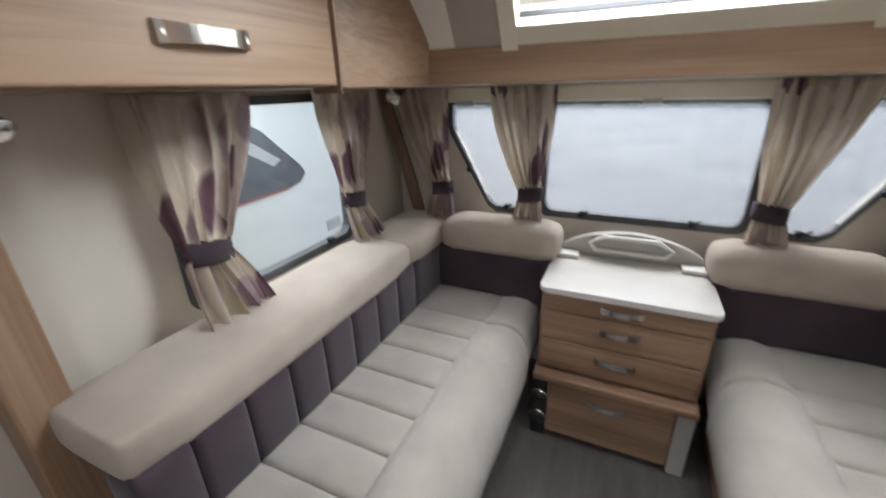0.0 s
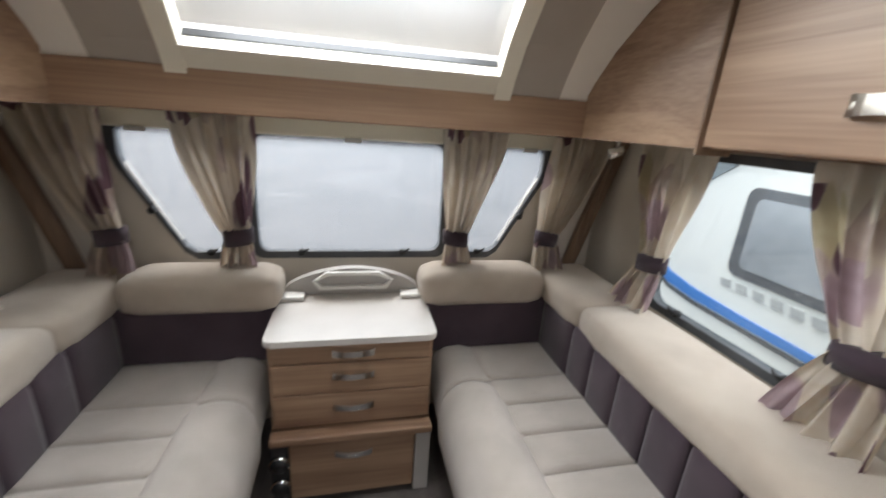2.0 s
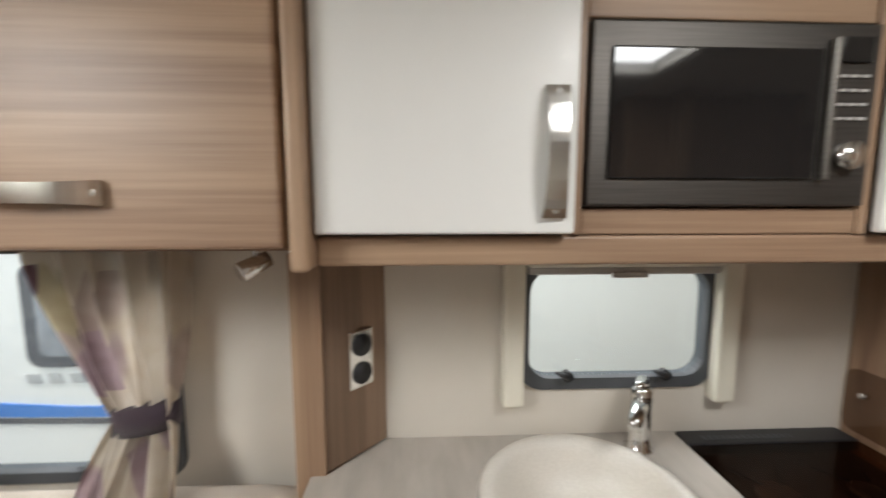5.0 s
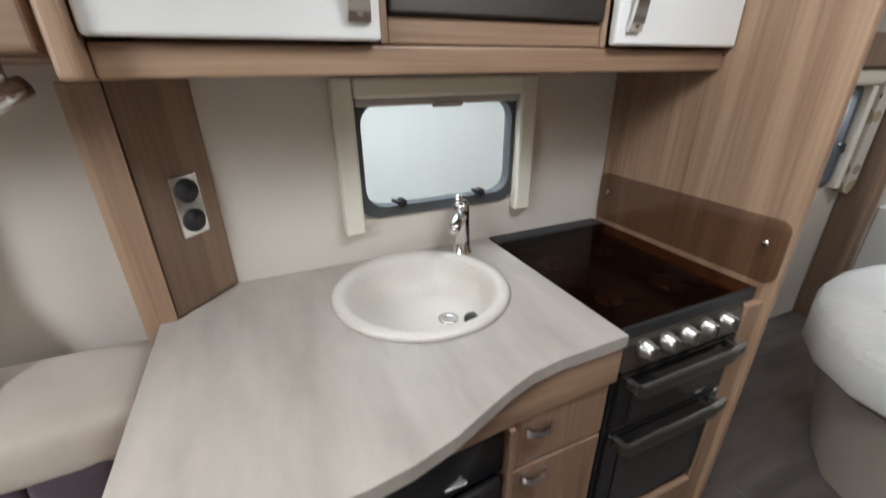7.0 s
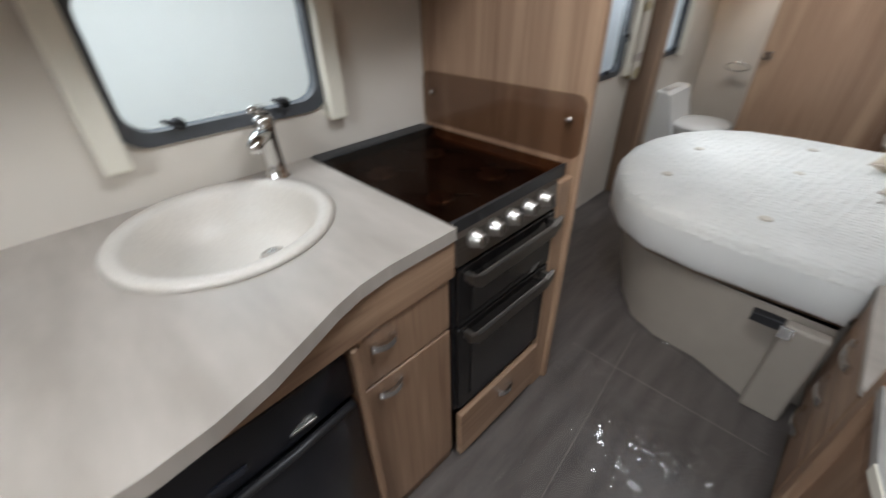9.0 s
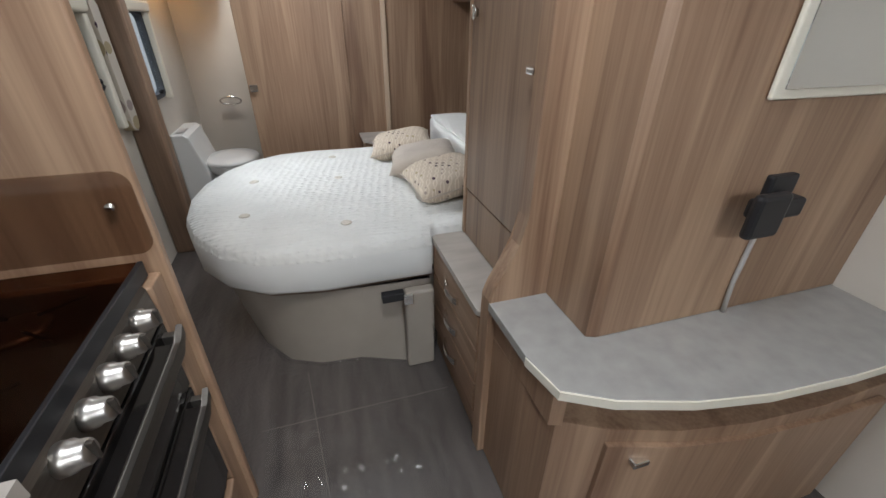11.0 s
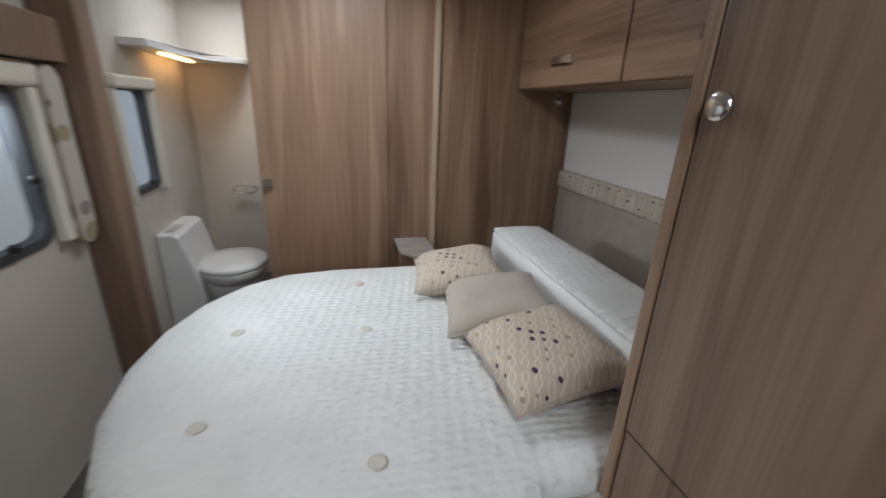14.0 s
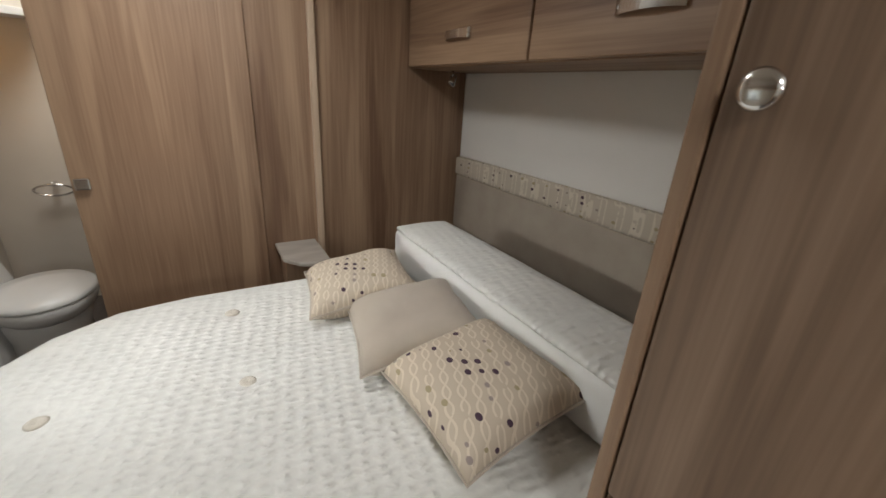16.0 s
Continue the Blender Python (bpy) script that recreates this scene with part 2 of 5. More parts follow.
def dotted_material(name, base, scale, dot=0.25, lattice=0.24):
    """Woven cloth with a small lozenge figure and scattered dark and ochre spots."""
    m = material(name, base, 0.85)
    nt = m.node_tree
    p = nt.nodes["Principled BSDF"]
    tex = nt.nodes.new("ShaderNodeTexCoord")
    mp = nt.nodes.new("ShaderNodeMapping")
    mp.inputs["Scale"].default_value = (scale, scale * 0.72, scale)
    mp.inputs["Rotation"].default_value = (0, 0, 0.5)
    nt.links.new(tex.outputs["Object"], mp.inputs[0])
    v = nt.nodes.new("ShaderNodeTexVoronoi")
    v.inputs["Scale"].default_value, v.inputs["Randomness"].default_value = 1.0, 0.35
    nt.links.new(mp.outputs[0], v.inputs["Vector"])
    less = nt.nodes.new("ShaderNodeMath")
    less.operation = "LESS_THAN"
    less.inputs[1].default_value = dot
    nt.links.new(v.outputs["Distance"], less.inputs[0])

    def calc(op, a, b=0.0, c=0.0):
        n = nt.nodes.new("ShaderNodeMath")
        n.operation = op
        for k, x in enumerate((a, b, c)):
            if isinstance(x, (int, float)):
                n.inputs[k].default_value = x
            else:
                nt.links.new(x, n.inputs[k])
        return n.outputs[0]

    xyz = nt.nodes.new("ShaderNodeSeparateXYZ")
    nt.links.new(mp.outputs[0], xyz.inputs[0])
    swing = calc("SINE", calc("MULTIPLY", xyz.outputs[1], 3.0))
    lines = []
    for sign in (0.8, -0.8):
        u = calc("MULTIPLY_ADD", swing, sign, calc("MULTIPLY", xyz.outputs[0], 3.1416))
        lines.append(calc("LESS_THAN", calc("ABSOLUTE", calc("SINE", u)), lattice))
    ring = nt.nodes.new("ShaderNodeMath")
    ring.operation = "MAXIMUM"
    nt.links.new(lines[0], ring.inputs[0])
    nt.links.new(lines[1], ring.inputs[1])
    sep = nt.nodes.new("ShaderNodeSeparateColor")
    nt.links.new(v.outputs["Color"], sep.inputs[0])
    ramp = nt.nodes.new("ShaderNodeValToRGB")
    ramp.color_ramp.interpolation = "CONSTANT"
    e = ramp.color_ramp.elements
    e[0].color = (*base, 1)
    e[1].position, e[1].color = 0.42, (0.34, 0.28, 0.17, 1)
    for pos, c in ((0.62, (0.30, 0.24, 0.22)), (0.74, (0.06, 0.03, 0.05))):
        k = e.new(pos)
        k.color = (*c, 1)
    nt.links.new(sep.outputs[0], ramp.inputs[0])
    m1 = nt.nodes.new("ShaderNodeMixRGB")
    m1.inputs[1].default_value = (*base, 1)
    m1.inputs[2].default_value = (base[0] * 1.25, base[1] * 1.28, base[2] * 1.3, 1)
    nt.links.new(ring.outputs[0], m1.inputs[0])
    m2 = nt.nodes.new("ShaderNodeMixRGB")
    nt.links.new(less.outputs[0], m2.inputs[0])
    nt.links.new(m1.outputs[0], m2.inputs[1])
    nt.links.new(ramp.outputs[0], m2.inputs[2])
    nt.links.new(m2.outputs[0], p.inputs["Base Color"])
    return m


DOTTED = dotted_material("spotted_cushion_cloth", (0.50, 0.42, 0.33), 34)
DOTSTRIP = dotted_material("spotted_strip_cloth", (0.50, 0.44, 0.36), 38)


def quilt_material():
    """White stretch quilt in a wavy brick relief."""
    m = varied("mattress_quilt", (0.66, 0.66, 0.63), (0.74, 0.74, 0.71), 6, 0.85, sheen=0.2)
    nt = m.node_tree
    p = nt.nodes["Principled BSDF"]
    tex = nt.nodes.new("ShaderNodeTexCoord")
    n = nt.nodes.new("ShaderNodeTexNoise")
    n.inputs["Scale"].default_value = 30
    nt.links.new(tex.outputs["Object"], n.inputs["Vector"])
    mixv = nt.nodes.new("ShaderNodeMixRGB")
    mixv.inputs[0].default_value = 0.018
    nt.links.new(tex.outputs["Object"], mixv.inputs[1])
    nt.links.new(n.outputs["Color"], mixv.inputs[2])
    mp = nt.nodes.new("ShaderNodeMapping")
    mp.inputs["Scale"].default_value = (27, 44, 34)
    mp.inputs["Rotation"].default_value = (0, 0, 0.12)
    nt.links.new(mixv.outputs[0], mp.inputs[0])
    v = nt.nodes.new("ShaderNodeTexVoronoi")
    v.feature = "SMOOTH_F1"
    v.inputs["Scale"].default_value, v.inputs["Randomness"].default_value = 1.0, 0.3
    nt.links.new(mp.outputs[0], v.inputs["Vector"])
    bp = nt.nodes.new("ShaderNodeBump")
    bp.invert = True
    bp.inputs["Strength"].default_value, bp.inputs["Distance"].default_value = 0.8, 0.018
    nt.links.new(v.outputs["Distance"], bp.inputs["Height"])
    nt.links.new(bp.outputs[0], p.inputs["Normal"])
    return m


QUILT = quilt_material()
TICKING = varied("mattress_side", (0.66, 0.66, 0.64), (0.72, 0.72, 0.70), 5, 0.85, 0.15, fine=1.0, fine_scale=300)


def film_floor():
    """Slate-brown vinyl planks under crinkled clear protective film."""
    m = varied("film_covered_vinyl", (0.066, 0.056, 0.051), (0.122, 0.105, 0.096), 3, 0.4, stretch=(7, 1, 1))
    nt = m.node_tree
    p = nt.nodes["Principled BSDF"]
    tex = nt.nodes.new("ShaderNodeTexCoord")
    n = nt.nodes.new("ShaderNodeTexNoise")
    n.inputs["Scale"].default_value, n.inputs["Detail"].default_value, n.inputs["Distortion"].default_value = 7, 5, 1.6
    nt.links.new(tex.outputs["Object"], n.inputs["Vector"])
    n.inputs["Scale"].default_value = 5
    ridge = nt.nodes.new("ShaderNodeMath")
    ridge.operation = "PINGPONG"
    ridge.inputs[1].default_value = 0.05
    nt.links.new(n.outputs[0], ridge.inputs[0])
    small = nt.nodes.new("ShaderNodeTexNoise")
    small.inputs["Scale"].default_value, small.inputs["Detail"].default_value = 34, 3
    nt.links.new(tex.outputs["Object"], small.inputs["Vector"])
    add = nt.nodes.new("ShaderNodeMath")
    add.operation = "MULTIPLY_ADD"
    add.inputs[1].default_value = 0.05
    nt.links.new(small.outputs[0], add.inputs[0])
    nt.links.new(ridge.outputs[0], add.inputs[2])
    bp = nt.nodes.new("ShaderNodeBump")
    bp.inputs["Strength"].default_value, bp.inputs["Distance"].default_value = 1.0, 0.22
    nt.links.new(add.outputs[0], bp.inputs["Height"])
    p.inputs["Coat Weight"].default_value, p.inputs["Coat Roughness"].default_value = 0.3, 0.42
    p.inputs["Coat IOR"].default_value = 1.5
    nt.links.new(bp.outputs[0], p.inputs["Coat Normal"])
    return m


FILM = film_floor()


# ---- builders ----
def thing(name, at=(0, 0, 0), **tags):
    ob = new(name)
    ob.location = at
    ob.empty_display_size = 0.05
    return tagged(ob, **tags)


def mesh_object(name, bm, mat, root=None, smooth=False, **tags):
    if root is not None:
        spot, up = Vector(), root
        while up is not None:
            spot += up.location
            up = up.parent
        bmesh.ops.translate(bm, vec=-spot, verts=bm.verts)
    bmesh.ops.recalc_face_normals(bm, faces=bm.faces)
    me = bpy.data.meshes.new(name)
    bm.to_mesh(me)
    bm.free()
    me.materials.append(mat)
    if smooth:
        for f in me.polygons:
            f.use_smooth = True
    ob = new(name, me)
    if root is not None:
        ob.parent = root
    return tagged(ob, **tags)


def bm_box(bm, x0, x1, y0, y1, z0, z1, bevel=0.0, seg=2):
    m = Matrix.Translation(((x0 + x1) / 2, (y0 + y1) / 2, (z0 + z1) / 2)) @ Matrix.Diagonal((abs(x1 - x0), abs(y1 - y0), abs(z1 - z0), 1))
    made = bmesh.ops.create_cube(bm, size=1, matrix=m)
    if bevel:
        edges = list({e for v in made["verts"] for e in v.link_edges})
        bmesh.ops.bevel(bm, geom=edges, offset=bevel, segments=seg, affect="EDGES", profile=0.5)
    return bm


def box(name, dims, mat, root=None, bevel=0.003, seg=2, smooth=False, **tags):
    return mesh_object(name, bm_box(bmesh.new(), *dims, bevel, seg), mat, root, smooth, **tags)


def bm_prism(bm, pts, axis, a, b, bevel=0.0, seg=2):
    """A polygon in the plane across the axis, from a to b along it. pts: the other two coordinates in xyz order."""
    def spot(p, v):
        q = list(p)
        q.insert("xyz".index(axis), v)
        return q
    low = [bm.verts.new(spot(p, a)) for p in pts]
    high = [bm.verts.new(spot(p, b)) for p in pts]
    n = len(pts)
    bm.faces.new(low)
    bm.faces.new(high)
    rim = []
    for i in range(n):
        bm.faces.new((low[i], low[(i + 1) % n], high[(i + 1) % n], high[i]))
        rim += [bm.edges.get((low[i], low[(i + 1) % n])), bm.edges.get((high[i], high[(i + 1) % n]))]
    if bevel:
        bmesh.ops.bevel(bm, geom=rim, offset=bevel, segments=seg, affect="EDGES", profile=0.5)
    return bm


def prism(name, pts, axis, a, b, mat, root=None, bevel=0.002, seg=2, smooth=False, **tags):
    return mesh_object(name, bm_prism(bmesh.new(), pts, axis, a, b, bevel, seg), mat, root, smooth, **tags)


def rounded(x0, x1, y0, y1, r, n=6):
    pts = []
    for cx, cy, a0 in ((x1 - r, y1 - r, 0), (x0 + r, y1 - r, 90), (x0 + r, y0 + r, 180), (x1 - r, y0 + r, 270)):
        for i in range(n + 1):
            a = radians(a0 + 90 * i / n)
            pts.append((cx + r * math.cos(a), cy + r * math.sin(a)))
    return pts


def bm_ring(bm, outer, inner, axis, a, b):
    """A flat frame between two outlines of equally many points, from a to b along the axis."""
    def spot(p, v):
        q = list(p)
        q.insert("xyz".index(axis), v)
        return bm.verts.new(q)
    o0, o1, i0, i1 = ([spot(p, v) for p in pts] for pts, v in ((outer, a), (outer, b), (inner, a), (inner, b)))
    n = len(outer)
    for k in range(n):
        j = (k + 1) % n
        for q in ((o0[k], o0[j], o1[j], o1[k]), (i0[k], i0[j], i1[j], i1[k]), (o0[k], o0[j], i0[j], i0[k]), (o1[k], o1[j], i1[j], i1[k])):
            bm.faces.new(q)
    return bm


def shrink(pts, d):
    cx, cy = sum(p[0] for p in pts) / len(pts), sum(p[1] for p in pts) / len(pts)
    w, h = max(p[0] for p in pts) - min(p[0] for p in pts), max(p[1] for p in pts) - min(p[1] for p in pts)
    return [(cx + (p[0] - cx) * (1 - 2 * d / w), cy + (p[1] - cy) * (1 - 2 * d / h)) for p in pts]


def bm_tube(bm, path, radius, seg=10):
    path = [Vector(p) for p in path]
    rings = []
    for i, p in enumerate(path):
        d = (path[min(i + 1, len(path) - 1)] - path[max(i - 1, 0)]).normalized()
        side = d.cross(Vector((0, 0, 1)) if abs(d.z) < 0.9 else Vector((1, 0, 0))).normalized()
        up = side.cross(d)
        r = radius[i] if isinstance(radius, (list, tuple)) else radius
        rings.append([bm.verts.new(p + r * (math.cos(6.2832 * k / seg) * side + math.sin(6.2832 * k / seg) * up)) for k in range(seg)])
    for a, b in zip(rings, rings[1:]):
        for k in range(seg):
            bm.faces.new((a[k], a[(k + 1) % seg], b[(k + 1) % seg], b[k]))
    bm.faces.new(rings[0])
    bm.faces.new(rings[-1])
    return bm


def tube(name, path, radius, mat, root=None, seg=10, **tags):
    return mesh_object(name, bm_tube(bmesh.new(), path, radius, seg), mat, root, True, **tags)


def bm_lathe(bm, centre, profile, seg=32, sx=1.0, sy=1.0):
    rings = []
    for r, z in profile:
        rings.append([bm.verts.new((centre[0] + sx * r * math.cos(6.28319 * k / seg), centre[1] + sy * r * math.sin(6.28319 * k / seg), centre[2] + z)) for k in range(seg)])
    for a, b in zip(rings, rings[1:]):
        for k in range(seg):
            bm.faces.new((a[k], a[(k + 1) % seg], b[(k + 1) % seg], b[k]))
    bm.faces.new(rings[0])
    bm.faces.new(rings[-1])
    return bm


def lathe(name, centre, profile, mat, root=None, seg=32, sx=1.0, sy=1.0, **tags):
    return mesh_object(name, bm_lathe(bmesh.new(), centre, profile, seg, sx, sy), mat, root, True, **tags)


def soft_box(name, dims, mat, root=None, r=0.03, puff=0.012, **tags):
    """An upholstered block with rounded edges and slightly swollen, uneven faces."""
    bm = bmesh.new()
    x0, x1, y0, y1, z0, z1 = dims
    bm_box(bm, *dims)
    bmesh.ops.subdivide_edges(bm, edges=bm.edges[:], cuts=7, use_grid_fill=True)
    c = Vector(((x0 + x1) / 2, (y0 + y1) / 2, (z0 + z1) / 2))
    h = Vector(((x1 - x0) / 2, (y1 - y0) / 2, (z1 - z0) / 2))
    for v in bm.verts:
        d = v.co - c
        q = Vector([max(-h[i] + r, min(h[i] - r, d[i])) for i in range(3)])
        off = d - q
        if off.length > 1e-6:
            d = q + off.normalized() * min(r, max(abs(off[0]), abs(off[1]), abs(off[2])))
        u = [abs(d[i]) / h[i] for i in range(3)]
        for i in range(3):
            j, k = (i + 1) % 3, (i + 2) % 3
            if u[i] > 0.9:
                swell = max(0.0, (1 - u[j] ** 2) * (1 - u[k] ** 2))
                d[i] += math.copysign(puff * swell, d[i])
        v.co = c + d + Vector((0, 0, 0.0025 * noise.noise(v.co * 9)))
    return mesh_object(name, bm, mat, root, True, **tags)


def bow_handle(root, a, b, out, width=0.03, mat=None):
    """A flat chrome strip handle that bows outwards between its two ends."""
    bm = bmesh.new()
    a, b, out = Vector(a), Vector(b), Vector(out)
    along = (b - a).normalized()
    side = along.cross(out).normalized() * width / 2
    n = 14
    rows = []
    for i in range(n + 1):
        t = i / n
        lift = 0.006 + 0.016 * math.sin(math.pi * t) ** 0.7
        p = a.lerp(b, t) + out * lift
        flare = 1.0 + 0.25 * (2 * t - 1) ** 2
        rows.append([bm.verts.new(p + side * flare + out * 0.003), bm.verts.new(p - side * flare + out * 0.003), bm.verts.new(p - side * flare - out * 0.006), bm.verts.new(p + side * flare - out * 0.006)])
    for r0, r1 in zip(rows, rows[1:]):
        for k in range(4):
            bm.faces.new((r0[k], r0[(k + 1) % 4], r1[(k + 1) % 4], r1[k]))
    bm.faces.new(rows[0])
    bm.faces.new(rows[-1])
    for p in (a, b):
        q = p + (0.012 if p == a else -0.012) * along
        bm_tube(bm, [q - out * 0.004, q + out * 0.014], 0.006, 8)
    return mesh_object("handle", bm, mat or CHROME, root, label="bowed chrome strip handle")


# ---- setting ----
W, FRONT, REAR, TOP = 1.19, 1.99, -4.35, 2.02
WALLT = 0.035


def holed_wall(name, plane, y0, y1, z0, z1, holes, mat, **tags):
    """A side wall between plane and plane +- its thickness, with rectangular openings."""
    bm = bmesh.new()
    a, b = (plane, plane + WALLT) if plane > 0 else (plane - WALLT, plane)
    y = y0
    for h0, h1, k0, k1 in sorted(holes):
        bm_box(bm, a, b, y, h0, z0, z1)
        bm_box(bm, a, b, h0, h1, z0, k0)
        bm_box(bm, a, b, h0, h1, k1, z1)
        y = h1
    bm_box(bm, a, b, y, y1, z0, z1)
    return mesh_object(name, bm, mat, kind="structure", **tags)


WIN_R = (0.74, 1.50, 0.83, 1.41)
WIN_K = (-0.655, -0.165, 1.055, 1.36)
WIN_B = (-2.66, -1.90, 0.86, 1.335)
WIN_BATH = (-3.60, -3.27, 0.88, 1.36)
holed_wall("wall_right", W, REAR, FRONT, 0, TOP, [WIN_R, WIN_K, WIN_B, WIN_BATH], WALL, label="cream board side wall with windows")
holed_wall("wall_left", -W, REAR, FRONT, 0, TOP, [WIN_R], WALL, label="cream board side wall with a window")
box("wall_rear", (-W, W, REAR - WALLT, REAR, 0, TOP), WALL, bevel=0, kind="structure", label="cream board rear wall of the washroom")
box("floor", (-W, W, REAR, FRONT, -0.04, 0), FILM, bevel=0, kind="structure", label="slate brown vinyl floor under crinkled clear film")

# the floor film's taped joints
bm = bmesh.new()
bm_prism(bm, [(0.392, -1.56), (0.396, -1.56), (0.256, -0.2), (0.252, -0.2)], "z", 0.0, 0.0015)
bm_box(bm, -0.16, 0.56, -1.3115, -1.308, 0.0, 0.0015)
mesh_object("floor_joint", bm, varied("joint_line", (0.15, 0.13, 0.12), (0.20, 0.175, 0.16), 20, 0.4), kind="structure", label="pale joint lines across the film-covered floor")

# loose protective film lying in creases along the aisle
bm = bmesh.new()
rows = []
for j in range(281):
    y = -2.95 + 4.38 * j / 280
    row = []
    for i in range(64):
        x = -0.30 + 0.84 * i / 63
        a = noise.noise(Vector((x * 4 + 2.0, y * 4, 0.3))) + 0.6 * noise.noise(Vector((x * 15, y * 12, 4.0)))
        crease = max(0.0, 1 - abs(a) * 11)
        fine = max(0.0, 1 - abs(noise.noise(Vector((x * 21, y * 17, 9.0)))) * 6) * max(0.0, noise.noise(Vector((x * 2.2, y * 2.2, 2.0))) + 0.15)
        row.append(bm.verts.new((x, y, 0.003 + 0.006 * crease + 0.012 * fine)))
    rows.append(row)
for r0, r1 in zip(rows, rows[1:]):
    for i in range(63):
        bm.faces.new((r0[i], r0[i + 1], r1[i + 1], r1[i]))
sheet = mesh_object("floor_film", bm, CLEAR_FILM, None, True, kind="structure", label="clear crinkled protective film laid over the aisle")
sheet.visible_shadow = False

# front wall with three windows
bm = bmesh.new()
Y0, Y1 = FRONT, FRONT + WALLT
bm_box(bm, -W, W, Y0, Y1, 0, 0.87)
bm_box(bm, -W, W, Y0, Y1, 1.385, TOP)
for s in (-1, 1):
    bm_box(bm, *sorted((s * 0.41, s * 0.49)), Y0, Y1, 0.87, 1.385)
    pts = [(s * 0.66, 0.87), (s * W, 0.87), (s * W, 1.385), (s * 0.88, 1.385), (s * 0.88, 1.28)]
    bm_prism(bm, pts, "y", Y0, Y1)
mesh_object("wall_front", bm, WALL, kind="structure", label="cream board front wall with three windows")


def pane_frame(name, pts, axis, a, b, glass, root_at, label):
    """Dark rubber frame ring with a pale inner lip and a pane."""
    root = thing(name, root_at, label=label, category="window", kind="structure")
    outer = shrink(pts, -0.022)
    mesh_object("frame", bm_ring(bmesh.new(), outer, shrink(pts, 0.008), axis, a, b), RUBBER, root, label="dark grey rubber window frame")
    lo, hi = (a + b) / 2 - 0.002, (a + b) / 2 + 0.002
    pane = prism("pane", shrink(pts, 0.006), axis, lo, hi, glass, root, bevel=0)
    pane.visible_shadow = False
    return root


def latch(root, spot, out, along):
    """A black swivel catch on a small round base."""
    spot, out, along = Vector(spot), Vector(out), Vector(along)
    bm = bmesh.new()
    bm_tube(bm, [spot, spot + out * 0.022], 0.014, 10)
    bm_tube(bm, [spot + out * 0.02, spot + out * 0.028 + along * 0.03, spot + out * 0.022 + along * 0.062], [0.009, 0.007, 0.004], 8)
    mesh_object("latch", bm, BLACK, root, True, label="black plastic window catch")


w = pane_frame("window_1", rounded(-0.405, 0.405, 0.875, 1.38, 0.05), "y", FRONT - 0.015, FRONT + 0.03, MISTED, (0, FRONT, 0.87), "misted front window in a dark frame")
for x in (-0.22, 0.22):
    latch(w, (x, FRONT - 0.015, 0.885), (0, -1, 0), (0.5, 0, 0.3))
for s in (-1, 1):
    pts = [(s * 0.495, 0.92), (s * 0.51, 0.88), (s * 0.55, 0.872), (s * 0.64, 0.872), (s * 0.68, 0.90), (s * 0.86, 1.22), (s * 0.878, 1.28), (s * 0.878, 1.37), (s * 0.86, 1.382), (s * 0.51, 1.382), (s * 0.495, 1.36)]
    w = pane_frame("window_2" if s < 0 else "window_3", pts, "y", FRONT - 0.015, FRONT + 0.03, MISTED, (s * 0.65, FRONT, 0.87), "misted slanted front side window in a dark frame")
    latch(w, (s * 0.58, FRONT - 0.015, 0.885), (0, -1, 0), (0.5, 0, 0.3))
    latch(w, (s * 0.775, FRONT - 0.015, 1.06), (0, -1, 0), (0.2, 0, 0.6))
for n, (s, (y0, y1, z0, z1)) in enumerate(((1, WIN_R), (-1, WIN_R), (1, WIN_K), (1, WIN_B), (1, WIN_BATH))):
    a, b = (W - 0.012, W + 0.03) if s > 0 else (-W - 0.03, -W + 0.012)
    r = 0.06
    w = pane_frame(f"window_{n + 4}", rounded(y0, y1, z0, z1, r), "x", a, b, PANE, (s * W, (y0 + y1) / 2, z0), "rounded acrylic side window in a black frame")
    for y in (y0 + 0.25 * (y1 - y0), y1 - 0.22 * (y1 - y0)) if n != 4 else (y0 + 0.12,):
        latch(w, (s * (W - 0.012), y, z0 + 0.02), (-s, 0, 0), (0, 0.55 if s > 0 else -0.55, 0.25))
    if n < 2 or n == 3:
        latch(w, (s * (W - 0.012), y0 + 0.02 if n == 3 else y1 - 0.02, z0 + 0.2), (-s, 0, 0), (0, 0.2, -0.6))

# curved roof at the front, with the skylight's opening
PROFILE = [(0.80, 2.0), (0.95, 1.985), (1.06, 1.935), (1.16, 1.865), (1.26, 1.775), (1.34, 1.69), (1.395, 1.61), (1.43, 1.545)]
OUT = [(y + 0.04, z + 0.05) for y, z in PROFILE]
bm = bmesh.new()
for x0, x1, k in ((-W, -0.425, 7), (0.425, W, 7)):
    bm_prism(bm, PROFILE + OUT[::-1], "x", x0, x1)
bm_prism(bm, PROFILE[:2] + OUT[:2][::-1], "x", -0.425, 0.425)
bm_prism(bm, PROFILE[6:] + OUT[6:][::-1], "x", -0.425, 0.425)
bm_box(bm, -W, W, REAR, -4.1, 2.0, 2.05)
bm_box(bm, -W, W, -3.7, -2.95, 2.0, 2.05)
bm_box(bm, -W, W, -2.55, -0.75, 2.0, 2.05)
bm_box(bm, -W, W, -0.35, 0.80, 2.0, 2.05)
# roof openings; those over bed and kitchen are unseen, added for their lamps
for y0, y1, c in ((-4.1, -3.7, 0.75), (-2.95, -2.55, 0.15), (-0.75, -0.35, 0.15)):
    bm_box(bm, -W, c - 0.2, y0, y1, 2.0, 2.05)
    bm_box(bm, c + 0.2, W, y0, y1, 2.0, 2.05)
